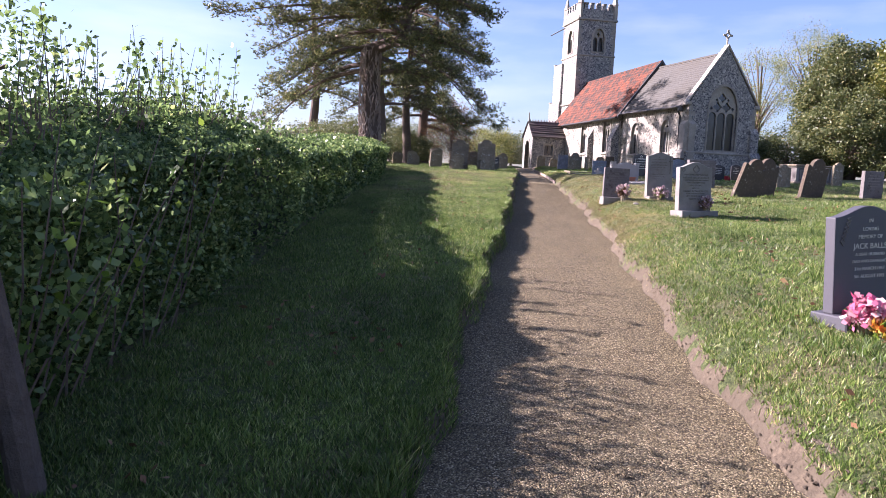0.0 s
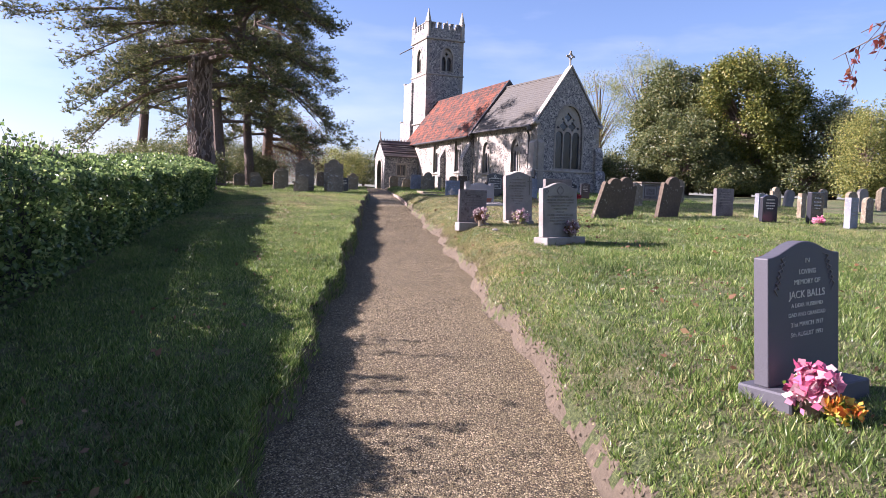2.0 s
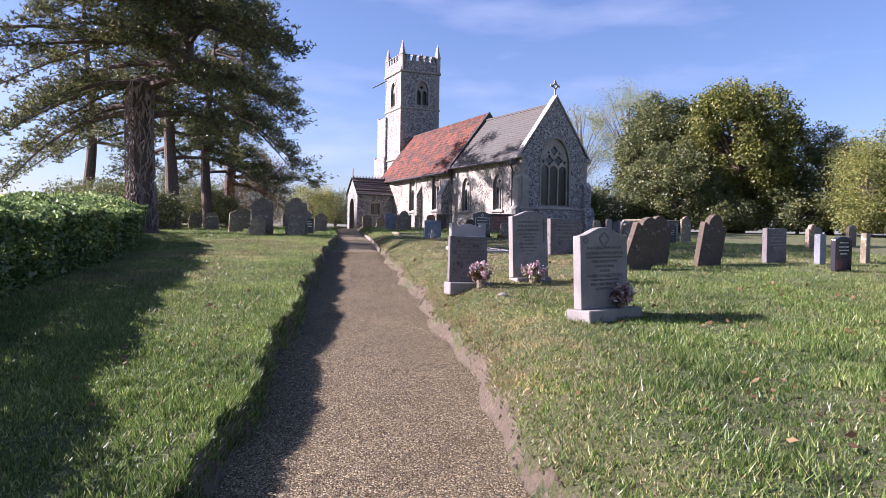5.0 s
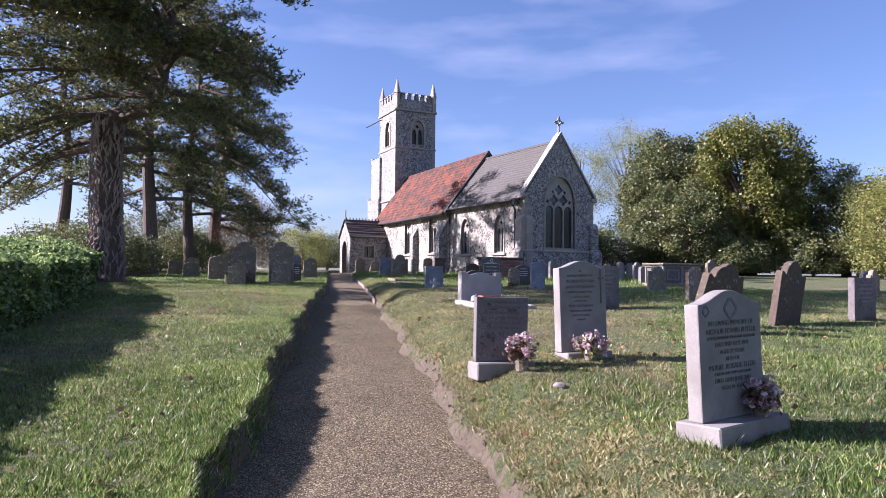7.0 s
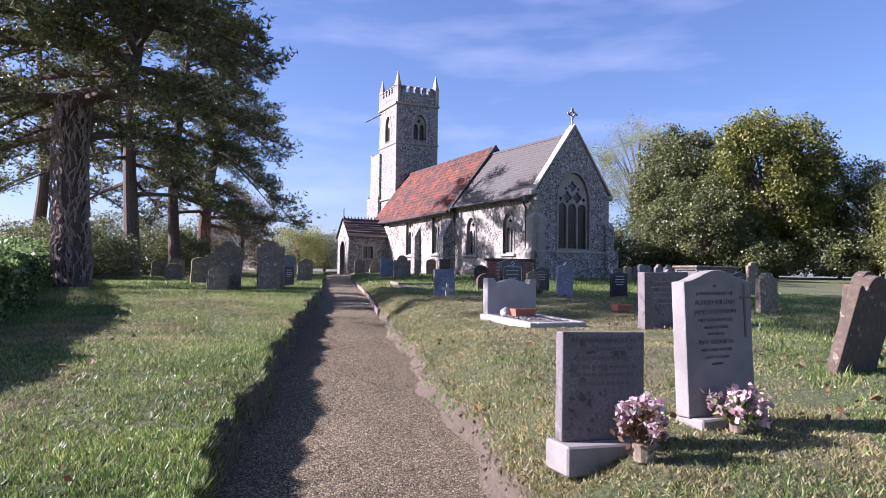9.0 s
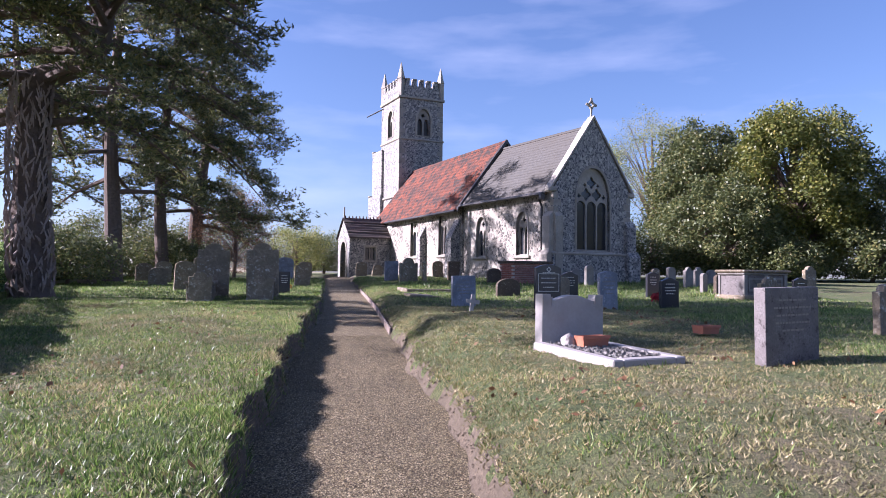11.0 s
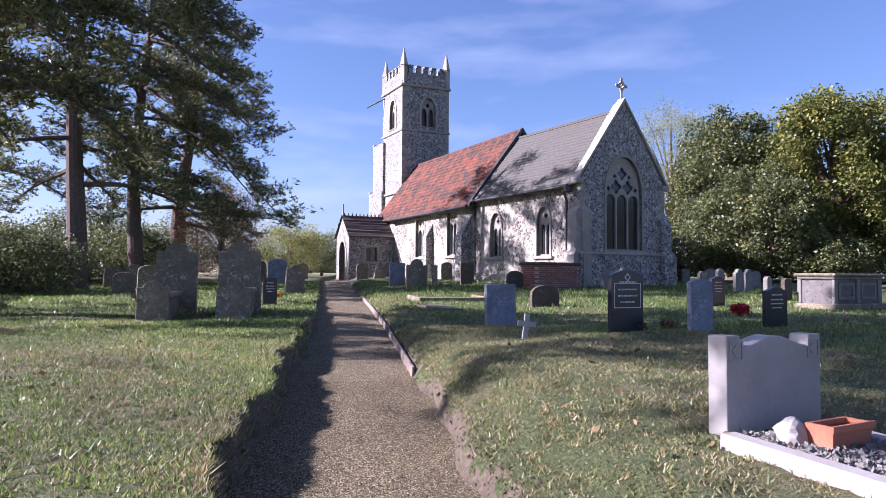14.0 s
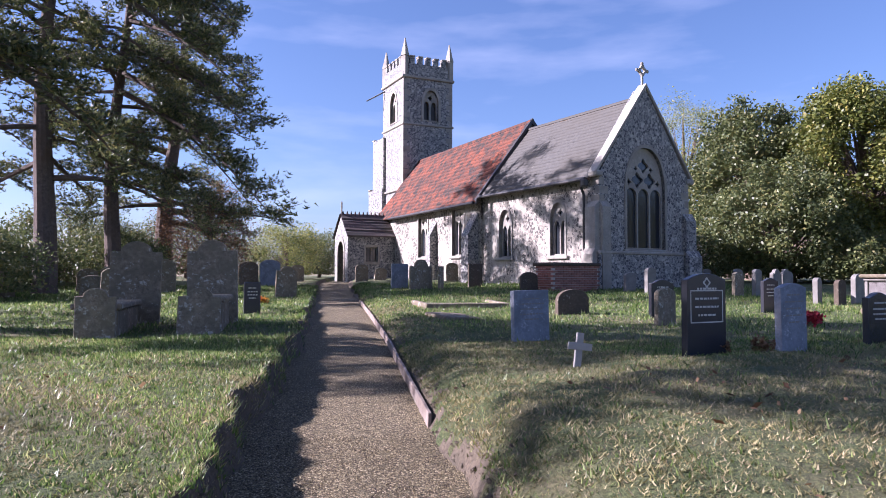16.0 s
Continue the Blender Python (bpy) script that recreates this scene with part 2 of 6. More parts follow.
BLADES = leafy("grass blades", [(0.0, (0.035, 0.07, 0.016)), (0.4, (0.105, 0.18, 0.04)), (0.8, (0.2, 0.3, 0.075)), (1.0, (0.45, 0.47, 0.21))], 0.4, 0.45)
DRY_BLADES = leafy("dry mown grass blades", [(0.0, (0.11, 0.12, 0.045)), (0.4, (0.25, 0.24, 0.1)), (0.8, (0.36, 0.31, 0.17)), (1.0, (0.48, 0.4, 0.26))], 0.6, 0.3)
PINK_PETAL = leafy("pink petals", [(0.0, (0.5, 0.06, 0.2)), (0.5, (0.75, 0.3, 0.45)), (1.0, (0.85, 0.65, 0.7))], 0.6, 0.35)
YELLOW_PETAL = leafy("yellow and orange petals", [(0.0, (0.5, 0.08, 0.03)), (0.4, (0.7, 0.3, 0.04)), (1.0, (0.8, 0.65, 0.12))], 0.6, 0.35)
MAUVE_PETAL = leafy("faded mauve and white petals", [(0.0, (0.3, 0.14, 0.2)), (0.5, (0.5, 0.36, 0.4)), (1.0, (0.75, 0.7, 0.68))], 0.6, 0.3)
RED_PETAL = leafy("deep red petals", [(0.0, (0.25, 0.01, 0.02)), (1.0, (0.5, 0.03, 0.05))], 0.6, 0.25)

GLASS, gn, gl, gp = nodes_of("dark leaded glass")
gp.inputs["Base Color"].default_value = (0.02, 0.024, 0.03, 1)
gp.inputs["Roughness"].default_value = 0.12
gp.inputs["Specular IOR Level"].default_value = 0.6
g_noise = noise_node(gn, gl, gn.new("ShaderNodeTexCoord").outputs["Object"], 5, 3)
bump_node(gn, gl, gp, g_noise.outputs["Fac"], 0.35, 0.02)


def ground_material():
    """Turf with worn dry patches and a soil lip."""
    m, n, l, p = nodes_of("churchyard turf")
    co = n.new("ShaderNodeTexCoord").outputs["Object"]
    a = noise_node(n, l, co, 42, 8, 0.8)
    r = ramp_node(n, [(0.36, (0.022, 0.034, 0.01)), (0.5, (0.085, 0.115, 0.032)), (0.62, (0.21, 0.24, 0.085))])
    l.new(a.outputs["Fac"], r.inputs["Fac"])
    b = noise_node(n, l, co, 0.55, 5, 0.65)
    br = ramp_node(n, [(0.46, (0, 0, 0)), (0.66, (0.7, 0.7, 0.7))])
    l.new(b.outputs["Fac"], br.inputs["Fac"])
    d = noise_node(n, l, co, 48, 6, 0.8)
    dr = ramp_node(n, [(0.38, (0.07, 0.052, 0.028)), (0.6, (0.3, 0.235, 0.135))])
    l.new(d.outputs["Fac"], dr.inputs["Fac"])
    mix = n.new("ShaderNodeMixRGB")
    l.new(br.outputs["Color"], mix.inputs["Fac"])
    l.new(r.outputs["Color"], mix.inputs[1])
    l.new(dr.outputs["Color"], mix.inputs[2])
    l.new(mix.outputs["Color"], p.inputs["Base Color"])
    p.inputs["Roughness"].default_value = 0.95
    bump_node(n, l, p, a.outputs["Fac"], 1.0, 0.05)
    return m


def gravel_material():
    m, n, l, p = nodes_of("hoggin gravel")
    co = n.new("ShaderNodeTexCoord").outputs["Object"]
    v = n.new("ShaderNodeTexVoronoi")
    v.inputs["Scale"].default_value = 92
    l.new(co, v.inputs["Vector"])
    sc = n.new("ShaderNodeSeparateColor")
    l.new(v.outputs["Color"], sc.inputs["Color"])
    r = ramp_node(n, [(0.0, (0.085, 0.066, 0.034)), (0.4, (0.19, 0.155, 0.082)), (0.75, (0.3, 0.248, 0.136)), (1.0, (0.55, 0.47, 0.3))])
    l.new(sc.outputs["Green"], r.inputs["Fac"])
    # shade between pebbles put into the colour: darker away from each stone's middle
    gap = ramp_node(n, [(0.35, (1.15, 1.15, 1.15)), (0.75, (0.3, 0.28, 0.26))])
    l.new(v.outputs["Distance"], gap.inputs["Fac"])
    gap_shade = n.new("ShaderNodeMixRGB")
    gap_shade.blend_type = 'MULTIPLY'
    gap_shade.inputs["Fac"].default_value = 1
    l.new(r.outputs["Color"], gap_shade.inputs[1])
    l.new(gap.outputs["Color"], gap_shade.inputs[2])
    r = gap_shade
    b = noise_node(n, l, co, 1.3, 5)
    br = ramp_node(n, [(0.3, (0.8, 0.78, 0.75)), (0.7, (1.1, 1.08, 1.05))])
    l.new(b.outputs["Fac"], br.inputs["Fac"])
    mul = n.new("ShaderNodeMixRGB")
    mul.blend_type = 'MULTIPLY'
    mul.inputs["Fac"].default_value = 1
    l.new(r.outputs["Color"], mul.inputs[1])
    l.new(br.outputs["Color"], mul.inputs[2])
    l.new(mul.outputs["Color"], p.inputs["Base Color"])
    p.inputs["Roughness"].default_value = 0.9
    bump_node(n, l, p, v.outputs["Distance"], 1.0, 0.02)
    p.inputs["Normal"].links[0].from_node.invert = True
    return m


TURF, GRAVEL = ground_material(), gravel_material()


# ---- mesh helpers ----
def part(name, bm, material, parent=None, label=""):
    """One mesh object out of a bmesh, under a thing or a part."""
    me = bpy.data.meshes.new(name)
    bmesh.ops.recalc_face_normals(bm, faces=bm.faces[:])
    bm.to_mesh(me)
    bm.free()
    me.materials.append(material)
    ob = new(name, me)
    if parent:
        ob.parent = parent
    return tagged(ob, label)


def fast(name, verts, faces, material, parent=None, label="", smooth=False):
    """A mesh object from arrays of corners and of triangles or quads."""
    verts, faces = np.asarray(verts, dtype=np.float32), np.asarray(faces, dtype=np.int32)
    k = faces.shape[1]
    me = bpy.data.meshes.new(name)
    me.vertices.add(len(verts))
    me.vertices.foreach_set("co", verts.ravel())
    me.loops.add(faces.size)
    me.loops.foreach_set("vertex_index", faces.ravel())
    me.polygons.add(len(faces))
    me.polygons.foreach_set("loop_start", np.arange(0, faces.size, k, dtype=np.int32))
    me.update(calc_edges=True)
    me.validate()
    me.materials.append(material)
    if smooth:
        me.shade_smooth()
    ob = new(name, me)
    if parent:
        ob.parent = parent
    return tagged(ob, label)


def empty(name, m):
    ob = new(name)
    ob.matrix_world = m
    return ob


def box(bm, x0, x1, y0, y1, z0, z1, bevel=0.0):
    v = [bm.verts.new((x, y, z)) for x in (x0, x1) for y in (y0, y1) for z in (z0, z1)]
    fs = [bm.faces.new([v[i] for i in q]) for q in ((0, 1, 3, 2), (4, 6, 7, 5), (0, 4, 5, 1), (2, 3, 7, 6), (0, 2, 6, 4), (1, 5, 7, 3))]
    if bevel:
        es = list({e for f in fs for e in f.edges})
        bmesh.ops.bevel(bm, geom=es, offset=bevel, segments=1, affect='EDGES', profile=0.5)
    return bm


def one_box(*a, **k):
    return box(bmesh.new(), *a, **k)


def plate(outer, holes, depth, axis="y", at=0.0, bevel=0.0):
    """A slab with an outline (h, z) and holes through it, depth thick. It lies across y (h is x) or across x (h is y)."""
    bm = bmesh.new()
    for loop in (outer, *holes):
        vs = [bm.verts.new((h, at, z) if axis == "y" else (at, h, z)) for h, z in loop]
        for i in range(len(vs)):
            bm.edges.new((vs[i - 1], vs[i]))
    bmesh.ops.triangle_fill(bm, use_beauty=True, use_dissolve=False, edges=bm.edges[:])
    ex = bmesh.ops.extrude_face_region(bm, geom=bm.faces[:])
    vs = [g for g in ex["geom"] if isinstance(g, bmesh.types.BMVert)]
    bmesh.ops.translate(bm, verts=vs, vec=(0, depth, 0) if axis == "y" else (depth, 0, 0))
    if bevel:
        bmesh.ops.recalc_face_normals(bm, faces=bm.faces[:])
        es = [e for e in bm.edges if len(e.link_faces) == 2 and e.calc_face_angle(0) > 0.9]
        bmesh.ops.bevel(bm, geom=es, offset=bevel, segments=2, affect='EDGES', profile=0.5)
    return bm


def arch(c, w, z0, spring, top, n=7):
    """The outline of a pointed opening."""
    h = top - spring
    pts = [(c - w / 2, z0), (c + w / 2, z0)]
    for i in range(n + 1):
        a = i / n
        pts.append((c + w / 2 * (1 - a ** 1.7), spring + h * math.sin(a * math.pi / 2) ** 0.95))
    for i in range(n - 1, -1, -1):
        a = i / n
        pts.append((c - w / 2 * (1 - a ** 1.7), spring + h * math.sin(a * math.pi / 2) ** 0.95))
    return pts


def quatrefoil(c, z, r, n=20, k=0.28, turn=0.0):
    return [(c + r * (1 + k * math.cos(4 * (a - turn))) / (1 + k) * math.cos(a), z + r * (1 + k * math.cos(4 * (a - turn))) / (1 + k) * math.sin(a)) for a in [i * 2 * math.pi / n for i in range(n)]]


def rect(a0, a1, z0, z1):
    return [(a0, z0), (a1, z0), (a1, z1), (a0, z1)]


def tube(bm, pts, radii, n=7):
    """A tapering limb along a line of points."""
    rings = []
    pts = [Vector(p) for p in pts]
    for i, (p, r) in enumerate(zip(pts, radii)):
        d = (pts[min(i + 1, len(pts) - 1)] - pts[max(i - 1, 0)]).normalized()
        s = d.cross(Vector((0.31, 0.95, 0.1))).normalized()
        u = d.cross(s)
        rings.append([bm.verts.new(p + (s * math.cos(k * 2 * math.pi / n) + u * math.sin(k * 2 * math.pi / n)) * r) for k in range(n)])
    for a, b in zip(rings, rings[1:]):
        for k in range(n):
            bm.faces.new((a[k - 1], a[k], b[k], b[k - 1]))
    bm.faces.new(rings[0])
    bm.faces.new(rings[-1][::-1])
    return bm


def leaf_arrays(centres, size, rng, aspect=0.5, flat=0.0, spread=0.35):
    """Diamond leaves at the centres, turned at random; flat near 1 lays them level."""
    n = len(centres)
    d = rng.normal(size=(n, 3))
    d[:, 2] *= 1 - flat
    d /= np.linalg.norm(d, axis=1)[:, None]
    e = rng.normal(size=(n, 3))
    e[:, 2] *= 1 - flat
    e -= (e * d).sum(1)[:, None] * d
    e /= np.linalg.norm(e, axis=1)[:, None]
    s = (size * (1 + spread * rng.uniform(-1, 1, n)))[:, None]
    v = np.stack([centres - d * s, centres + e * s * aspect - d * s * 0.15, centres + d * s, centres - e * s * aspect - d * s * 0.15], 1).reshape(-1, 3)
    return v, np.arange(4 * n).reshape(n, 4)


def tuft_arrays(centres, size, rng, k=6, lift=0.45, width=0.16):
    """Tufts of needles: k thin blades that spread from each centre."""
    n = len(centres)
    c = np.repeat(centres, k, 0)
    d = rng.normal(size=(n * k, 3))
    d[:, 2] = np.abs(d[:, 2]) * 0.7 + lift * rng.uniform(0, 1, n * k) - 0.25
    d /= np.linalg.norm(d, axis=1)[:, None]
    e = np.cross(d, rng.normal(size=(n * k, 3)))
    e /= np.linalg.norm(e, axis=1)[:, None]
    s = (size * rng.uniform(0.65, 1.3, n * k))[:, None]
    v = np.stack([c - e * s * width, c + e * s * width, c + d * s], 1).reshape(-1, 3)
    return v, np.arange(3 * n * k).reshape(n * k, 3)


# ---- the lie of the land ----
PATH_Y = (-60, -2, 0, 5, 7, 9.2, 12.5, 14, 20, 22, 25, 41, 55, 80, 400)
PATH_Z = (-1, -.02, .06, .27, .45, .63, .89, 1.0, 1.27, 1.37, 1.47, 1.8, 2.15, 2.3, 2.3)
EDGE_Y = (-60, -3, 2.7, 5, 7.4, 11.5, 14, 19, 23.6, 28.5, 33, 41.7, 52, 70)
EDGE_L = (-.37, -.37, -.37, -.42, -.4, -.4, -.43, -.6, -.66, -.72, -1.0, -1.4, -1.9, -1.7)
EDGE_R = (1.5, 1.5, 1.45, 1.4, 1.3, 1.15, 1.0, .78, .58, .47, .3, -.1, -.5, -.3)


def ease(a, b, x):
    t = np.clip((x - a) / (b - a), 0, 1)
    return t * t * (3 - 2 * t)


def wave(x, y):
    """Soft unevenness of the turf."""
    return 0.5 * (np.sin(1.7 * x + 0.6 * y) * np.sin(0.9 * y - 0.5 * x) + 0.6 * np.sin(3.1 * x - 1.3 * y + 1) * np.sin(2.3 * y + 0.4))


def edges(y):
    wob = 0.05 * np.sin(2.1 * y) + 0.03 * np.sin(5.3 * y + 1) + 0.02 * np.sin(11 * y)
    return np.interp(y, EDGE_Y, EDGE_L) + wob, np.interp(y, EDGE_Y, EDGE_R) + (0.05 * np.sin(1.7 * y + 2) + 0.035 * np.sin(4.9 * y)) * np.interp(y, (21, 23, 37, 39), (1, 0.15, 0.15, 1))


def land(x, y):
    """Height of the ground, path trough included."""
    x, y = np.asarray(x, dtype=float), np.asarray(y, dtype=float)
    xl, xr = edges(y)
    p = np.interp(y, PATH_Y, PATH_Z)
    right = np.interp(y, (0, 5, 22, 27, 34, 45, 60), (.3, .36, .36, .17, .2, .27, .15))
    left = np.interp(y, (0, 3, 8, 14, 25, 40), (.1, .14, .2, .27, .27, .16))
    steep = np.interp(y, (20, 24, 45), (0.7, 0.45, 0.5))
    rise = np.where(x > (xl + xr) / 2, right * (0.45 * ease(0, .14, x - xr) + 0.55 * ease(.05, 1, (x - xr) / steep)), left * ease(0, .09, xl - x))
    on_turf = np.where(x > (xl + xr) / 2, ease(0, .5, x - xr), ease(0, .3, xl - x))
    far = 0.05 * np.clip(-x - 14, 0, 120)
    trough = -0.03 * (1 - np.clip(np.maximum(ease(0, .05, x - xr), ease(0, .05, xl - x)), 0, 1))
    mound = 0.1 * np.exp(-((x - 2.4) ** 2 + (y - 23.0) ** 2) / 0.8) + 0.1 * np.exp(-((x - 4.0) ** 2 + (y - 24.0) ** 2) / 0.45)
    return p + rise + mound + 0.035 * wave(x, y) * on_turf + far + trough


def land_z(x, y):
    return float(land(x, y))


# ---- ground ----
def grid_axis(spans):
    out = []
    for a, b, step in spans:
        out += list(np.arange(a, b, step))
    return np.array(out + [spans[-1][1]])


gx = grid_axis([(-900, -140, 95), (-140, -14, 9), (-14, -3, 0.5), (-3, -1.9, 0.15), (-1.9, 3, 0.045), (3, 14, 0.35), (14, 60, 3), (60, 900, 70)])
gy = grid_axis([(-300, -20, 35), (-20, -3, 1.5), (-3, 26, 0.09), (26, 56, 0.3), (56, 100, 3), (100, 1500, 100)])
mx, my = np.meshgrid(gx, gy)
mz = land(mx, my) + np.where((np.abs(mx) < 8) & (my < 60), 0.011 * np.sin(23 * mx + 3 * np.sin(5 * my)) * np.sin(19 * my + 2 * np.sin(7 * mx)), 0)
nx, ny = len(gx), len(gy)
ids = np.arange(nx * ny).reshape(ny, nx)
quads = np.stack([ids[:-1, :-1], ids[:-1, 1:], ids[1:, 1:], ids[1:, :-1]], -1).reshape(-1, 4)
ground = fast("ground", np.stack([mx, my, mz], -1).reshape(-1, 3), quads, TURF, smooth=True)
tagged(ground, "uneven green churchyard turf with dry worn patches", "lawn", kind="structure")
cx, cy = mx[:-1, :-1] + 0.02, my[:-1, :-1] + 0.05
cl, cr_ = edges(cy)
soil_face = ((cx > cr_ - 0.08) & (cx < cr_ + 0.11 + 0.09 * np.sin(cy * 3.1) * np.sin(cy * 1.3) + 0.05 * np.sin(cx * 31 + cy * 23)) | (cx < cl + 0.06) & (cx > cl - 0.13)) & (cy < 57)
ground.data.materials.append(SOIL)
ground.data.materials.append(FIELD)
ground.data.polygons.foreach_set("material_index", np.where((cx < -14) | (cy > 100), 2, soil_face.astype(int)).ravel().astype(np.int32))


def build_path():
    ys = np.concatenate([np.arange(-8, 26, 0.06), np.arange(26, 57.8, 0.2)])
    k = 40
    el, er = edges(ys)
    f = np.linspace(-0.02, 1.02, k)
    x = el[:, None] + (er - el)[:, None] * f
    y = np.repeat(ys[:, None], k, 1)
    z = np.interp(y, PATH_Y, PATH_Z) + 0.018 * np.sin(np.clip(f, 0, 1) * math.pi)[None] - 0.008 + 0.006 * np.sin(9 * x + 2 * np.sin(3 * y)) * np.sin(7 * y + x)
    z += 0.004 * np.sin(37 * x + 5 * y) * np.sin(41 * y - 7 * x)
    i = np.arange(x.size).reshape(x.shape)
    q = np.stack([i[:-1, :-1], i[:-1, 1:], i[1:, 1:], i[1:, :-1]], -1).reshape(-1, 4)
    ob = fast("path", np.stack([x, y, z], -1).reshape(-1, 3), q, GRAVEL, smooth=True)
    tagged(ob, "brown gravel footpath leading uphill to the church porch", "path", kind="structure")


build_path()


# ---- church ----
# local x runs north from the chancel's south wall, local y west from its east wall
CHURCH = pose(8.3, 41.4, 0, 0, 0, 23.5)
church = tagged(empty("church", CHURCH), "medieval flint church with west tower, red tiled nave and slate chancel", "church")
BASE = 1.5
# the nave and tower stand a little askew to the chancel
NAVE = pose(0, 7.3, 0, 0, 0, -4.5) @ pose(0, -7.3, 0)
TOWER = NAVE @ pose(1.4, 19.9, 0.12) @ Matrix.Scale(1.06, 4) @ pose(-1.15, -17.4, 0)


def set_askew(before, m):
    for ob in church.children:
        if ob not in before:
            ob.matrix_basis = m @ ob.matrix_basis




def window_in(c, w, z0, spring, top, axis, at, inward, lights, square=False):
    """A traceried window: stone frame and mullions, with a pane behind each light."""
    outer = rect(c - w / 2, c + w / 2, z0, top) if square else arch(c, w, z0, spring, top)
    holes, lw = [], (w - 0.07 * (lights + 1)) / lights
    for i in range(lights):
        lc = c - w / 2 + 0.07 + lw / 2 + i * (lw + 0.07)
        holes.append(arch(lc, lw, z0 + 0.06, spring - 0.32, spring - 0.04, 5))
    if square:
        for i in range(lights):
            lc = c - w / 2 + 0.07 + lw / 2 + i * (lw + 0.07)
            holes.append(quatrefoil(lc, (spring + top) / 2 + 0.02, min(lw * 0.4, (top - spring) * 0.4)))
    elif lights == 3:
        d = lw + 0.07
        holes += [quatrefoil(c - d / 2, spring + 0.27, 0.29, 28, 0.22), quatrefoil(c + d / 2, spring + 0.27, 0.29, 28, 0.22), quatrefoil(c, spring + 0.8, 0.27, 28, 0.22), quatrefoil(c - d * 1.18, spring + 0.18, 0.12), quatrefoil(c + d * 1.18, spring + 0.18, 0.12), quatrefoil(c - d * 0.62, spring + 0.68, 0.1), quatrefoil(c + d * 0.62, spring + 0.68, 0.1)]
    else:
        holes.append(quatrefoil(c, spring + (top - spring) * 0.42, w * 0.17))
    win = part("window", plate(outer, holes, inward * 0.14, axis, at + inward * 0.12), DRESSED, church, "limestone tracery with dark leaded lights")
    for h in holes:
        part("pane", plate(h, [], inward * 0.02, axis, at + inward * 0.2), GLASS, win)
    # moulded surround, a little proud of the wall
    big = rect(c - w / 2 - 0.13, c + w / 2 + 0.13, z0 - 0.02, top + 0.13) if square else arch(c, w + 0.2, z0 - 0.02, spring, top + 0.13)
    part("surround", plate(big, [outer], inward * 0.2, axis, at - inward * 0.035), DRESSED, win)
    h0, h1 = c - w / 2 - 0.2, c + w / 2 + 0.2
    lo, hi = sorted((at - inward * 0.1, at + inward * 0.12))
    part("sill", one_box(*((h0, h1, lo, hi) if axis == "y" else (lo, hi, h0, h1)), z0 - 0.14, z0 - 0.02, bevel=0.02), DRESSED, win)
    return outer


east_hole = window_in(2.25, 1.92, 3.5, 5.75, 7.2, "y", 0, 1, 3)
part("chancel_east_wall", plate([(0, BASE), (4.5, BASE), (4.5, 6.15), (2.25, 9.42), (0, 6.15)], [east_hole], 0.6, "y", 0), FLINT, church)
south_holes = [window_in(2.24, 0.84, 3.3, 4.65, 5.28, "x", 0, 1, 2), window_in(5.63, 0.84, 3.3, 4.65, 5.28, "x", 0, 1, 2)]
part("chancel_south_wall", plate(rect(0.6, 7.3, BASE, 6.05), south_holes, 0.55, "x", 0), FLINT_WASHED, church)
part("chancel_north_wall", one_box(3.95, 4.5, 0.6, 7.3, BASE, 6.05), FLINT, church)
before = set(church.children)
nave_holes = [window_in(9.51, 1.15, 3.46, 5.1, 5.6, "x", -0.1, 1, 3, True), window_in(13.5, 1.1, 3.46, 5.0, 5.5, "x", -0.1, 1, 2, True)]
part("nave_south_wall", plate(rect(7.3, 19.9, BASE, 5.98), nave_holes, 0.6, "x", -0.1), FLINT_WASHED, church)
part("nave_north_wall", one_box(4.4, 5.0, 7.3, 19.9, BASE, 5.98), FLINT, church)
part("nave_east_gable", plate([(-0.1, 5.0), (5.0, 5.0), (5.0, 5.95), (2.45, 9.55), (-0.1, 5.95)], [], 0.4, "y", 7.3), TILE_DARK, church)
part("nave_west_wall", plate([(-0.1, BASE), (5.0, BASE), (5.0, 5.95), (2.45, 9.4), (-0.1, 5.95)], [], 0.4, "y", 19.5), FLINT, church)
set_askew(before, NAVE)


def roof_slope(name, x0, z0, x1, z1, y0, y1, course, material, thick=0.06, roll=0.0, label=""):
    """A slope of overlapping courses from the eave (x0, z0) up to the ridge (x1, z1)."""
    run, rise = x1 - x0, z1 - z0
    length = math.hypot(run, rise)
    ux, uz = run / length, rise / length
    nx_, nz_ = (-uz, ux) if ux > 0 else (uz, -ux)
    n = int(length / course)
    cols = int((y1 - y0) / (0.12 if roll else 0.3))
    rng = np.random.default_rng(int(abs(x0) * 100 + y0 * 10))
    roof = tagged(empty(name, Matrix()), label)
    roof.parent = church
    for i in range(n):
        vs, fs = [], []
        s0, s1 = i * length / n - (0.04 if i else 0.05), (i + 1) * length / n
        b = len(vs)
        for k in range(cols + 1):
            y = y0 + (y1 - y0) * k / cols
            lift = roll * (1 if k % 2 else 0) + rng.uniform(-0.006, 0.006)
            for s, h in ((s0, 0.0), (s0, thick + lift), (s1, 0.02 + lift)):
                vs.append((x0 + ux * s + nx_ * h, y, z0 + uz * s + nz_ * h))
        for k in range(cols):
            a = b + 3 * k
            fs += [(a, a + 3, a + 4, a + 1), (a + 1, a + 4, a + 5, a + 2)]
        fast("tile_course", vs, fs, material, roof)
    # closing underside
    part("roof_board", bmesh_slab(x0, z0, x1, z1, y0, y1, nx_, nz_), OAK, roof)
    return roof


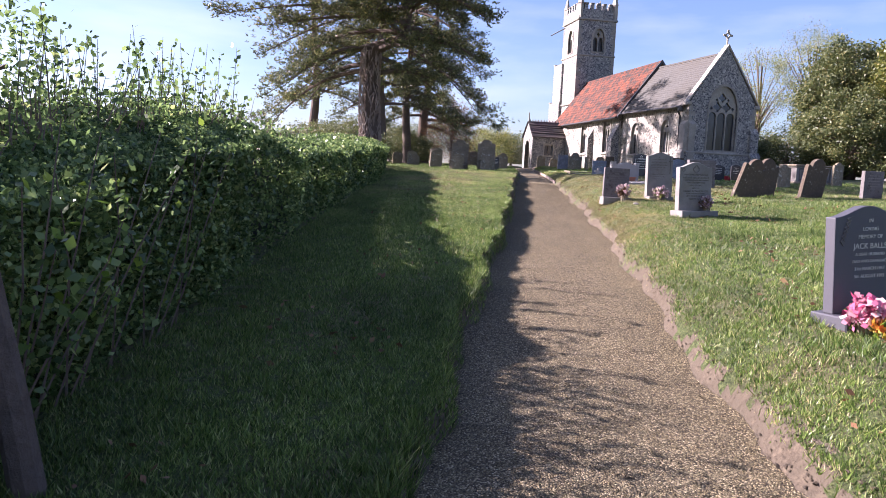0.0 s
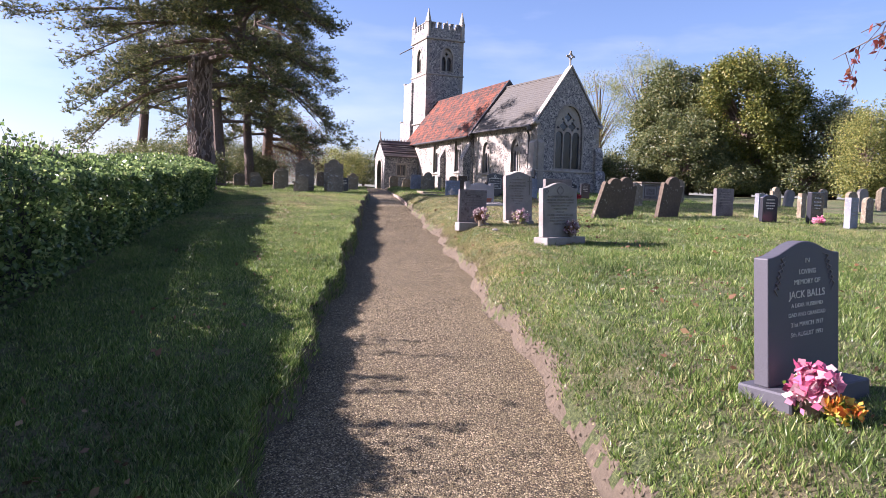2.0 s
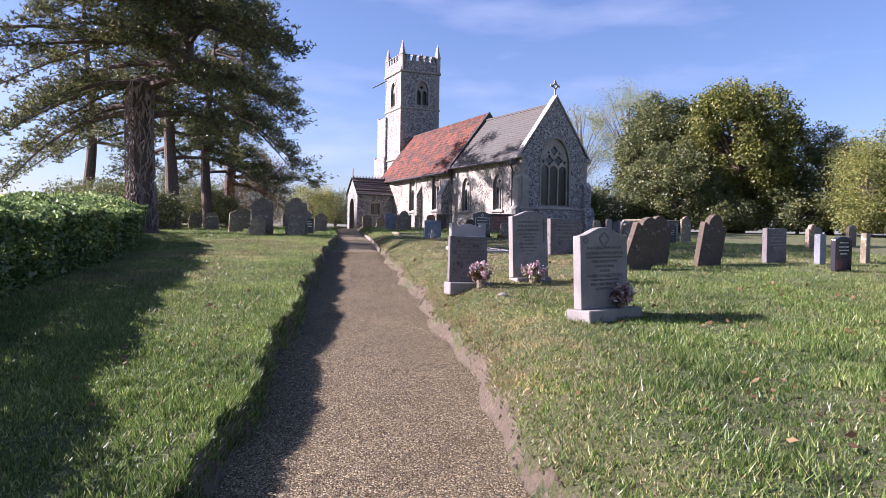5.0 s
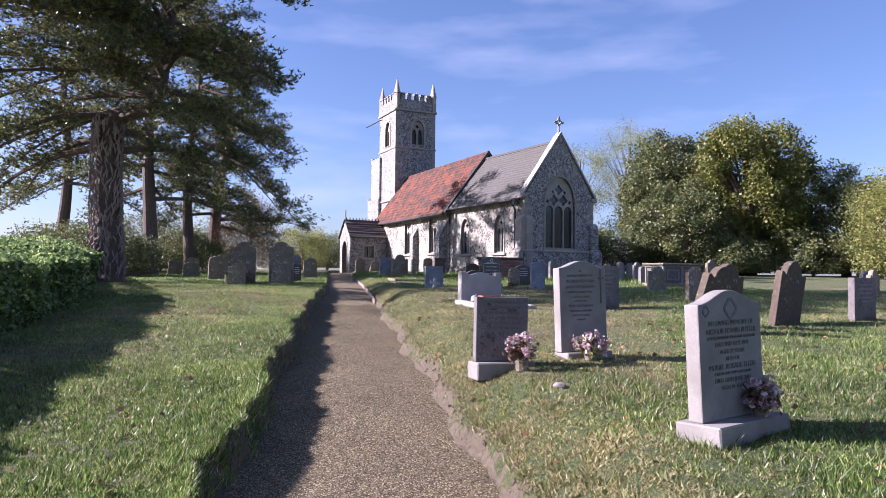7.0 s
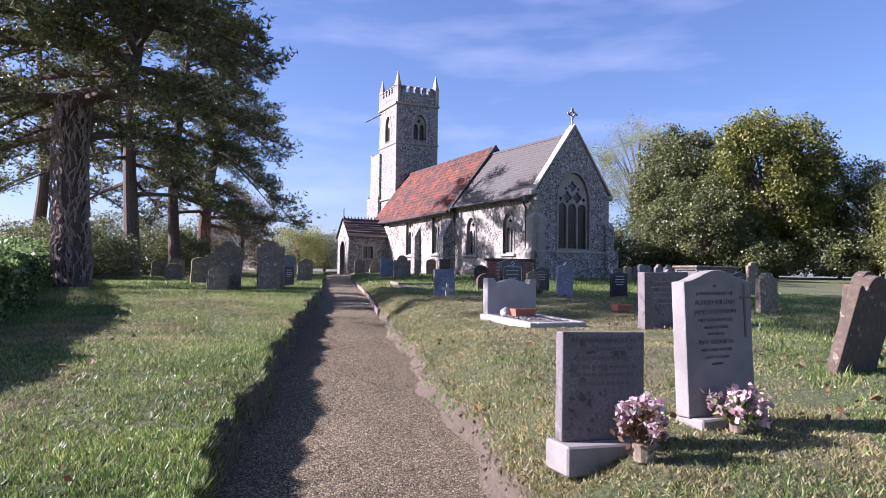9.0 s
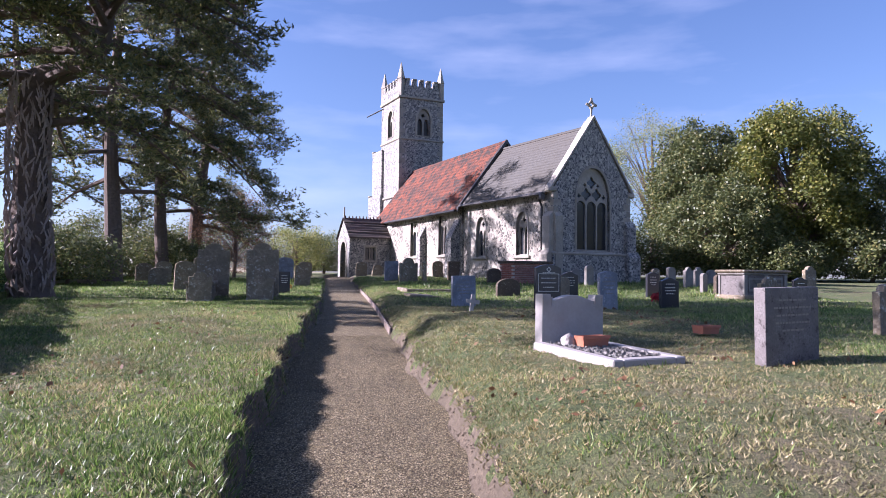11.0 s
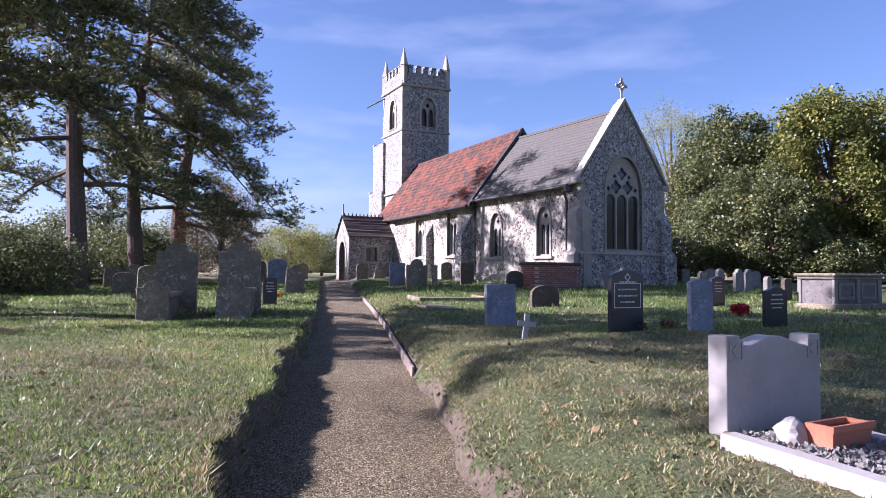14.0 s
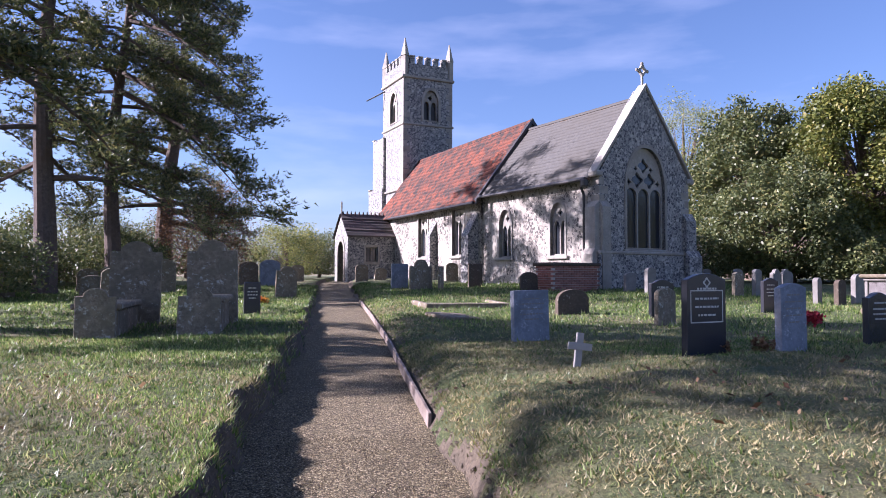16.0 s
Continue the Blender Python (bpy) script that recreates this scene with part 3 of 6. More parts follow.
def bmesh_slab(x0, z0, x1, z1, y0, y1, nx_, nz_):
    bm = bmesh.new()
    lo = [(x0, z0), (x1, z1), (x1 - nx_ * 0.1, z1 - nz_ * 0.1), (x0 - nx_ * 0.1, z0 - nz_ * 0.1)]
    a = [bm.verts.new((x, y0, z)) for x, z in lo]
    b = [bm.verts.new((x, y1, z)) for x, z in lo]
    for i in range(4):
        bm.faces.new((a[i - 1], a[i], b[i], b[i - 1]))
    bm.faces.new(a)
    bm.faces.new(b[::-1])
    return bm


roof_slope("chancel_roof", -0.25, 5.95, 2.25, 9.1, 0.3, 7.3, 0.19, SLATE, 0.025, label="weathered grey slates")
roof_slope("chancel_roof", 4.75, 5.95, 2.25, 9.1, 0.3, 7.3, 0.19, SLATE, 0.025, label="weathered grey slates")
before = set(church.children)
roof_slope("nave_roof", -0.4, 5.75, 2.45, 9.5, 7.2, 19.85, 0.27, TILE, 0.05, 0.035, label="mottled red clay pantiles")
roof_slope("nave_roof", 5.3, 5.75, 2.45, 9.5, 7.2, 19.85, 0.27, TILE, 0.05, 0.035, label="mottled red clay pantiles")
part("ridge_tiles", tube(bmesh.new(), [(2.45, 7.2, 9.5), (2.45, 19.8, 9.5)], [0.12, 0.12], 8), TILE, church)
set_askew(before, NAVE)
part("ridge_tiles", tube(bmesh.new(), [(2.25, 0.4, 9.1), (2.25, 7.3, 9.1)], [0.09, 0.09], 8), SLATE, church)
before = set(church.children)
for x0, x1 in ((-0.45, 2.45), (5.35, 2.45)):
    bm = bmesh.new()
    a = [bm.verts.new(p) for p in ((x0, 7.1, 5.62), (x1, 7.1, 9.42), (x1, 7.1, 9.66), (x0, 7.1, 5.84))]
    b = [bm.verts.new(p) for p in ((x0, 7.28, 5.62), (x1, 7.28, 9.42), (x1, 7.28, 9.66), (x0, 7.28, 5.84))]
    for i in range(4):
        bm.faces.new((a[i - 1], a[i], b[i], b[i - 1]))
    bm.faces.new(a)
    bm.faces.new(b[::-1])
    part("bargeboard", bm, BLACK_METAL, church, "dark bargeboard of the nave gable")
set_askew(before, NAVE)
# gable coping, kneelers and cross of the chancel
for x0, x1 in ((-0.2, 2.25), (4.7, 2.25)):
    bm = bmesh.new()
    prof = [(x0, 6.05), (x1, 9.43), (x1, 9.57), (x0, 6.2)]
    a = [bm.verts.new((x, -0.06, z)) for x, z in prof]
    b = [bm.verts.new((x, 0.34, z)) for x, z in prof]
    for i in range(4):
        bm.faces.new((a[i - 1], a[i], b[i], b[i - 1]))
    bm.faces.new(a)
    bm.faces.new(b[::-1])
    part("coping", bm, DRESSED, church)
    k = x0 + (0.0 if x0 < 0 else -0.3)
    part("kneeler", one_box(k - 0.04, k + 0.34, -0.09, 0.36, 6.0, 6.22, bevel=0.05), DRESSED, church)


def gable_cross(x, y, z, s):
    ring = quatrefoil(x, z + 0.62 * s, 0.26 * s, 24, 0.2)
    ob = part("gable_cross", plate(ring, [quatrefoil(x, z + 0.62 * s, 0.13 * s, 16, 0.2)], 0.09, "y", y), DRESSED, church, "carved stone gable cross")
    part("shaft", one_box(x - 0.05 * s, x + 0.05 * s, y + 0.01, y + 0.08, z, z + 0.42 * s, bevel=0.01), DRESSED, ob)
    for dx, dz in ((0, 0.3), (0.3, 0), (-0.3, 0)):
        part("finial", one_box(x + dx * s - 0.055, x + dx * s + 0.055, y, y + 0.09, z + (0.62 + dz) * s - 0.055, z + (0.62 + dz) * s + 0.055, bevel=0.02), DRESSED, ob)


gable_cross(2.25, 0.1, 9.55, 0.86)


def buttress(x0, x1, y0, y1, top, slope_to, axis_out, z_slope, material=DRESSED, cap=True):
    """A stepped buttress; its head slopes back into the wall."""
    bm = bmesh.new()
    if axis_out == "-x":
        prof = [(x0, BASE), (x0, z_slope), (x1, top), (x1, BASE)]
        a = [bm.verts.new((x, y0, z)) for x, z in prof]
        b = [bm.verts.new((x, y1, z)) for x, z in prof]
    else:
        prof = [(y0, BASE), (y0, z_slope), (y1, top), (y1, BASE)]
        a = [bm.verts.new((x0, y, z)) for y, z in prof]
        b = [bm.verts.new((x1, y, z)) for y, z in prof]
    for i in range(4):
        bm.faces.new((a[i - 1], a[i], b[i], b[i - 1]))
    bm.faces.new(a)
    bm.faces.new(b[::-1])
    return part("buttress", bm, material, church)


# corner buttresses of the chancel, nave buttresses
buttress(-0.22, 0.02, 0.0, 0.5, 5.2, 0, "-x", 4.95, DRESSED)
buttress(-0.36, -0.215, -0.03, 0.53, 3.5, 0, "-x", 3.3, DRESSED)
buttress(0.02, 0.42, -0.14, 0.0, 5.15, 0, "-y", 4.95, DRESSED)
buttress(4.15, 4.68, -0.2, 0.0, 4.9, 0, "-y", 4.6, FLINT)
buttress(4.1, 4.8, -0.36, -0.18, 3.5, 0, "-y", 3.25, FLINT)
before = set(church.children)
buttress(-0.62, -0.09, 7.55, 8.2, 5.3, 0, "-x", 4.3, FLINT)
buttress(-0.48, -0.09, 11.85, 12.3, 5.2, 0, "-x", 4.5, FLINT)
set_askew(before, NAVE)
# plinth and string course
part("plinth", one_box(-0.1, 4.6, -0.1, 0.0, BASE, 3.3), FLINT, church)
part("string_course", one_box(-0.14, 4.66, -0.15, 0.003, 3.3, 3.42, bevel=0.03), DRESSED, church)
part("plinth", one_box(-0.08, 0.0, 0.5, 7.3, BASE, 2.5), FLINT_WASHED, church)
for i in range(13):
    z = 2.0 + i * 0.31
    w = 0.42 if i % 2 else 0.24
    part("quoin", one_box(-0.006, w, -0.006, 0.42 if i % 2 == 0 else 0.24, z, z + 0.28, bevel=0.012), DRESSED, church)
    part("quoin", one_box(4.506 - w, 4.506, -0.006, 0.3, z, z + 0.28, bevel=0.012), DRESSED, church)
# gutters, hopper and downpipe
part("gutter", tube(bmesh.new(), [(-0.34, 0.35, 5.93), (-0.34, 7.2, 5.93)], [0.07, 0.07], 8), BLACK_METAL, church, "black iron gutter")
before = set(church.children)
part("gutter", tube(bmesh.new(), [(-0.5, 7.3, 5.7), (-0.5, 17.4, 5.7)], [0.07, 0.07], 8), BLACK_METAL, church, "black iron gutter")
set_askew(before, NAVE)
part("hopper", one_box(-0.44, -0.22, 0.28, 0.52, 5.66, 5.92, bevel=0.04), BLACK_METAL, church)
part("downpipe", tube(bmesh.new(), [(-0.3, 0.62, 5.7), (-0.12, 0.66, 5.4), (-0.12, 0.66, 1.9)], [0.05, 0.05, 0.05], 8), BLACK_METAL, church)

before = set(church.children)
# tower
TX0, TX1, TY0, TY1 = 1.15, 4.3, 17.4, 20.7
tower_s = arch(TY0 + 1.55, 0.95, 11.35, 12.4, 13.15)
tower_e = arch(TX0 + 1.75, 0.95, 11.35, 12.4, 13.15)
part("tower_east_wall", plate(rect(TX0, TX1, BASE, 14.1), [tower_e], 0.7, "y", TY0), FLINT, church)
part("tower_south_wall", plate(rect(TY0 + 0.7, TY1, BASE, 14.1), [tower_s], 0.7, "x", TX0), FLINT, church)
part("tower_north_wall", one_box(TX1 - 0.7, TX1, TY0 + 0.7, TY1, BASE, 14.1), FLINT, church)
part("tower_west_wall", one_box(TX0 + 0.7, TX1 - 0.7, TY1 - 0.7, TY1, BASE, 14.1), FLINT, church)
part("tower_roof", one_box(TX0 + 0.3, TX1 - 0.3, TY0 + 0.3, TY1 - 0.3, 14.1, 14.3), LEAD, church)
part("tower_floor", one_box(TX0 + 0.7, TX1 - 0.7, TY0 + 0.7, TY1 - 0.7, 11.0, 11.15), OAK, church)
for axis, c, at, outer in (("y", TX0 + 1.75, TY0, tower_e), ("x", TY0 + 1.55, TX0, tower_s)):
    holes = [arch(c - 0.235, 0.36, 11.42, 12.1, 12.5, 5), arch(c + 0.235, 0.36, 11.42, 12.1, 12.5, 5), quatrefoil(c, 12.72, 0.15)]
    win = part("belfry_window", plate(outer, holes, 0.16, axis, at + 0.14), DRESSED, church, "two-light belfry opening with dark louvres")
    for h in holes:
        part("louvre", plate(h, [], 0.03, axis, at + 0.34), BLACK_METAL, win)
    part("surround", plate(arch(c, 1.25, 11.3, 12.4, 13.32), [outer], 0.25, axis, at - 0.04), DRESSED, win)
for z, h, o in ((11.0, 0.13, 0.07), (13.75, 0.16, 0.1), (7.2, 0.13, 0.1)):
    part("string_course", one_box(TX0 - o, TX1 + o, TY0 - o, TY1 + o, z, z + h, bevel=0.03), DRESSED, church)
for i in range(28):
    z = 4.5 + i * 0.33
    a, b = (0.42, 0.24) if i % 2 else (0.24, 0.42)
    for xx, yy, sx_ in ((TX0, TY0, 1), (TX1, TY0, -1)):
        xa, xb = sorted((xx - 0.008 * sx_, xx + a * sx_))
        part("quoin", one_box(xa, xb, yy - 0.008, yy + b, z, z + 0.3, bevel=0.012), DRESSED, church)


def battlement(axis, a0, a1, at, inward):
    """Parapet wall with raised merlons and copings along one side of the tower."""
    n, pts = 5, [(a0, 13.9)]
    step = (a1 - a0) / n
    top = [(a1, 13.9)]
    z_lo, z_hi = 14.62, 15.0
    for i in range(n):
        s0, s1 = a1 - i * step, a1 - (i + 1) * step
        m0, m1 = s0 - step * 0.24, s1 + step * 0.24
        top += [(s0, z_lo), (m0, z_lo), (m0, z_hi), (m1, z_hi), (m1, z_lo)]
    top += [(a0, z_lo)]
    clean = [top[0]]
    for p in pts[:0] + top[1:]:
        if abs(p[0] - clean[-1][0]) + abs(p[1] - clean[-1][1]) > 1e-4:
            clean.append(p)
    clean.append((a0, 13.9))
    ob = part("parapet", plate(clean, [], inward * 0.3, axis, at), FLINT, church)
    for i in range(n):
        s0 = a0 + i * step + step * 0.24
        s1 = s0 + step * 0.52
        lo, hi = sorted((at - inward * 0.04, at + inward * 0.34))
        b = (s0 - 0.03, s1 + 0.03, lo, hi) if axis == "y" else (lo, hi, s0 - 0.03, s1 + 0.03)
        part("merlon_coping", one_box(*b, z_hi, z_hi + 0.09, bevel=0.02), DRESSED, ob)


battlement("y", TX0 + 0.3, TX1 - 0.3, TY0 - 0.02, 1)
battlement("y", TX0 + 0.3, TX1 - 0.3, TY1 + 0.02, -1)
battlement("x", TY0 + 0.3, TY1 - 0.3, TX0 - 0.02, 1)
battlement("x", TY0 + 0.3, TY1 - 0.3, TX1 + 0.02, -1)
for x in (TX0 + 0.14, TX1 - 0.14):
    for y in (TY0 + 0.14, TY1 - 0.14):
        pin = part("pinnacle", tube(bmesh.new(), [(x, y, 13.9), (x, y, 15.0), (x, y, 15.05)], [0.24, 0.24, 0.2], 4), DRESSED, church)
        part("spirelet", tube(bmesh.new(), [(x, y, 15.05), (x, y, 15.3), (x, y, 16.1)], [0.27, 0.2, 0.03], 4), DRESSED, pin)
# angle buttresses of the tower, wider towards the foot
for z0, z1, o in ((BASE, 5.0, 2.3), (5.0, 7.6, 1.9), (7.6, 10.7, 1.35)):
    bm = one_box(TX0 - o * 0.12, TX0 + 0.8, TY1 - 0.5, TY1 + o, z0, z1, bevel=0.02)
    part("tower_buttress", bm, FLINT, church)
    part("weathering", one_box(TX0 - 0.04 - o * 0.12, TX0 + 0.84, TY1 + o - 0.3, TY1 + o + 0.05, z1, z1 + 0.1, bevel=0.03), DRESSED, church)
part("water_spout", tube(bmesh.new(), [(TX0, TY1 - 0.3, 13.6), (TX0 - 0.95, TY1 + 0.4, 13.05)], [0.05, 0.04], 6), LEAD, church)

set_askew(before, TOWER)
before = set(church.children)
# porch on the nave's south side
PX0, PY0, PY1 = -2.85, 17.5, 19.9
door = arch((PY0 + PY1) / 2, 1.15, BASE, 3.7, 4.45)
part("porch_south_wall", plate([(PY0, BASE), (PY1, BASE), (PY1, 4.7), ((PY0 + PY1) / 2, 5.95), (PY0, 4.7)], [door], 0.45, "x", PX0), FLINT, church)
part("doorway_surround", plate(arch((PY0 + PY1) / 2, 1.5, BASE, 3.7, 4.7), [door], 0.3, "x", PX0 - 0.04), DRESSED, church)
p_hole = rect(PX0 + 1.05, PX0 + 1.75, 3.25, 4.1)
part("porch_east_wall", plate(rect(PX0 + 0.45, -0.1, BASE, 4.75), [p_hole], 0.4, "y", PY0), FLINT, church)
p_lights = [rect(PX0 + 1.1, PX0 + 1.37, 3.3, 4.05), rect(PX0 + 1.43, PX0 + 1.7, 3.3, 4.05)]
p_win = part("porch_window", plate(p_hole, p_lights, 0.12, "y", PY0 + 0.12), DRESSED, church)
for h in p_lights:
    part("pane", plate(h, [], 0.02, "y", PY0 + 0.2), GLASS, p_win)
part("surround", plate(rect(PX0 + 0.93, PX0 + 1.87, 3.13, 4.22), [p_hole], 0.15, "y", PY0 - 0.03), DRESSED, p_win)
part("porch_west_wall", one_box(PX0 + 0.45, -0.1, PY1 - 0.4, PY1, BASE, 4.75), FLINT, church)
part("church_door", plate(arch((PY0 + PY1) / 2, 1.2, BASE, 3.6, 4.3), [], 0.1, "x", -0.16), OAK, church)
for y0, y1 in ((PY0 - 0.2, (PY0 + PY1) / 2), (PY1 + 0.2, (PY0 + PY1) / 2)):
    bm = bmesh.new()
    n = 8
    for i in range(n):
        f0, f1 = i / n, (i + 1) / n
        ya, yb = y0 + (y1 - y0) * f0, y0 + (y1 - y0) * f1
        za, zb = 4.65 + 1.33 * f0, 4.65 + 1.33 * f1
        v = [bm.verts.new(p) for p in ((PX0 - 0.1, ya, za), (-0.1, ya, za), (-0.1, ya, za + 0.09), (PX0 - 0.1, ya, za + 0.09), (PX0 - 0.1, yb, zb + 0.04), (-0.1, yb, zb + 0.04))]
        bm.faces.new((v[0], v[1], v[2], v[3]))
        bm.faces.new((v[3], v[2], v[5], v[4]))
    bmesh.ops.remove_doubles(bm, verts=bm.verts[:], dist=0.06)
    part("porch_roof", bm, TILE_DARK, church, "dark mossy tiles")
for i in range(12):
    x = PX0 + 0.1 + i * 0.24
    part("cresting", tube(bmesh.new(), [(x, (PY0 + PY1) / 2, 5.98), (x, (PY0 + PY1) / 2, 6.16)], [0.07, 0.03], 5), TILE_DARK, church)
part("porch_cross", one_box(PX0 - 0.03, PX0 + 0.05, (PY0 + PY1) / 2 - 0.04, (PY0 + PY1) / 2 + 0.04, 5.9, 6.7, bevel=0.015), DRESSED, church)
set_askew(before, NAVE)


# ---- headstones ----
def stone_outline(w, h, style):
    a = w / 2
    if style == "flat":
        return [(-a, 0), (a, 0), (a, h), (-a, h)]
    if style == "round":
        top = [(a * math.cos(t), h - a * 0.55 + a * 0.55 * math.sin(t)) for t in [i * math.pi / 12 for i in range(13)]]
        return [(-a, 0), (a, 0)] + top
    if style == "ogee":
        return [(-a, 0), (a, 0)] + [(a - w * i / 16, h - 0.1 * w + 0.13 * w * math.sin(math.pi * i / 16) ** 2) for i in range(17)]
    if style == "peak":
        return [(-a, 0), (a, 0)] + [(a - w * i / 12, h - 0.12 * w + 0.12 * w * math.sin(math.pi * i / 12)) for i in range(13)]
    if style == "wave":
        return [(-a, 0), (a, 0), (a, h), (a * 0.74, h)] + [(a * 0.7 - a * 1.4 * i / 16, h - 0.035 - 0.03 * math.cos(2 * math.pi * i / 16)) for i in range(17)] + [(-a * 0.74, h), (-a, h)]
    if style == "lobed":
        arc = [(a * 0.62 * math.cos(t), h - 0.32 * w + 0.32 * w * math.sin(t)) for t in [i * math.pi / 12 for i in range(13)]]
        return [(-a, 0), (a, 0), (a, h - 0.3 * w), (a * 0.93, h - 0.25 * w), (a * 0.78, h - 0.27 * w)] + arc + [(-a * 0.78, h - 0.27 * w), (-a * 0.93, h - 0.25 * w), (-a, h - 0.3 * w)]
    # stepped: square shoulders and a raised round head
    arc = [(a * 0.6 * math.cos(t), h - 0.22 * w + 0.22 * w * math.sin(t)) for t in [i * math.pi / 12 for i in range(13)]]
    return [(-a, 0), (a, 0), (a, h - 0.22 * w), (a * 0.66, h - 0.22 * w)] + arc + [(-a * 0.66, h - 0.22 * w), (-a, h - 0.22 * w)]


def lettering(words, size, x, z, y, material, parent, name="lettering"):
    """One line of cut letters on a face that looks along -y."""
    cu = bpy.data.curves.new(name, 'FONT')
    cu.body, cu.size, cu.align_x = words, size, 'CENTER'
    cu.extrude = 0.0012
    tmp = new(name, cu)
    me = bpy.data.meshes.new_from_object(tmp.evaluated_get(bpy.context.evaluated_depsgraph_get()))
    bpy.data.objects.remove(tmp)
    me.materials.append(material)
    ob = new(name, me)
    ob.parent = parent
    ob.matrix_local = pose(x, y, z, 90)
    return ob


def bars(rows, parent, material, y, rng):
    """Weathered lines of writing too worn to read."""
    for z, w, h in rows:
        bm = bmesh.new()
        x = -w / 2
        while x < w / 2:
            k = rng.uniform(0.02, 0.06)
            box(bm, x, min(x + k, w / 2), y - 0.0015, y + 0.001, z, z + h)
            x += k + 0.014
        part("worn_lettering", bm, material, parent)


def headstone(x, y, w, h, style, material, label, yaw=21, lean=0, tilt=0, thick=0.09, slab=None, sink=0.08, group=""):
    """A headstone; lean tips it back, tilt sideways. slab: width, depth and height of its foot."""
    z = land_z(x, y)
    top = tagged(empty("headstone", pose(x, y, z, lean, tilt, yaw)), label, "headstone", group)
    foot = slab[2] if slab else 0
    out = [(px, pz - (sink if pz == 0 else 0) + foot) for px, pz in stone_outline(w, h, style)]
    if slab:
        out = [(px, foot if pz < foot else pz) for px, pz in out]
    part("slab", plate(out, [], thick, "y", -thick / 2, bevel=0.008), material, top)
    if slab:
        part("plinth", one_box(-slab[0] / 2, slab[0] / 2, -slab[1] * 0.62, slab[1] * 0.38, -0.08, foot, bevel=0.01), material, top)
    return top


rng_s = random.Random(11)
jb = headstone(2.70, 5.42, 0.64, 0.82, "ogee", SLATE_GREY, "dark grey slate headstone with silver lettering on a plinth", 23, -2, -3, 0.1, (0.72, 0.36, 0.09))
for words, size, z in (("IN", .042, .80), ("LOVING", .042, .735), ("MEMORY OF", .042, .675), ("JACK BALLS", .062, .595), ("A DEAR HUSBAND", .034, .54), ("DAD AND GRANDAD", .034, .485), ("31st MARCH 1917", .038, .425), ("5th AUGUST 1993", .038, .365)):
    lettering(words, size, 0.02, z, -0.052, GILT, jb)
for s in (-1, 1):
    bm = bmesh.new()
    for i in range(6):
        bx = s * (0.27 - 0.012 * i)
        tube(bm, [(bx - s * 0.03, -0.052, 0.62 + i * 0.035), (bx + s * 0.0, -0.053, 0.66 + i * 0.035), (bx - s * 0.05, -0.052, 0.7 + i * 0.03)], [0.003, 0.007, 0.002], 5)
    part("carved_spray", bm, STONE_MOTTLED, jb)
bu = headstone(2.6, 11.36, 0.64, 0.76, "ogee", STONE_PALE, "pale stone headstone with black lettering and carved rose", 28, -2, -1, 0.1, (0.72, 0.31, 0.09))
for words, size, z in (("IN LOVING MEMORY OF", .043, .655), ("ARTHUR EDWIN BUTLER", .046, .605), ("A DEAR HUSBAND DAD AND GRANDAD", .027, .572), ("DIED 2ND SEPT 1993", .038, .528), ("AGED 77 YEARS", .036, .484), ("ALSO OF", .036, .44), ("MURIEL ROSALIE ELLEN", .046, .39), ("A DEAR WIFE MUM AND GRAN", .027, .356), ("DIED 22ND JUNE 2011", .038, .312), ("AGED 91 YEARS", .036, .268)):
    lettering(words, size, 0.0, z, -0.052, LETTER_DARK, bu)
for x, r in ((0.0, 0.07), (-0.25, 0.035)):
    part("carved_rose", plate(quatrefoil(x, 0.755 if x == 0 else 0.745, r, 24, 0.1), [quatrefoil(x, 0.755 if x == 0 else 0.745, r * 0.72, 20, 0.15)], 0.004, "y", -0.054), STONE_MOTTLED, bu)
fl = headstone(1.55, 13.3, 0.49, 0.56, "flat", STONE_MOTTLED, "speckled grey granite headstone with worn lettering on pale plinth", 12, -1, 1, 0.075, (0.54, 0.24, 0.07))
next(ob for ob in fl.children if ob.name.startswith("plinth")).data.materials[0] = STONE_PALE
lettering("IN LOVING MEMORY OF", .036, 0, .575, -0.04, LETTER_DARK, fl)
bars([(0.53, .3, .022), (0.485, .34, .02), (0.44, .4, .018), (0.4, .4, .018), (0.355, .3, .018)], fl, LETTER_DARK, -0.0385, rng_s)
st = headstone(2.42, 13.72, 0.52, 0.84, "ogee", STONE_PALE, "pale stone headstone with cross and dark lettering", 17, -2, -1, 0.11, (0.5, 0.24, 0.05))
for words, size, z in (("IN", .03, .80), ("LOVING MEMORY OF", .034, .755), ("ALFRED WILLIAM", .046, .70), ("JAMES STEVENSON", .044, .645), ("DIED 12TH NOV 1981", .032, .60), ("AGED 76 YEARS", .03, .557), ("AND HIS WIFE", .024, .52), ("MAY ELIZABETH", .042, .468), ("DIED 22ND FEB 1982", .03, .425), ("AGED 74 YEARS", .03, .383), ("REUNITED", .022, .345)):
    lettering(words, size * 0.88, -0.03, z, -0.057, LETTER_DARK, st)
bm = one_box(0.195, 0.209, -0.06, -0.055, 0.5, 0.82)
box(bm, 0.165, 0.239, -0.0605, -0.0555, 0.73, 0.744)
part("inlaid_cross", bm, LETTER_DARK, st)
wh = headstone(2.43, 19.68, 0.84, 0.53, "wave", STONE_WHITE, "broad white marble headstone with carved corner panels", 22, -1, 1, 0.13, None)
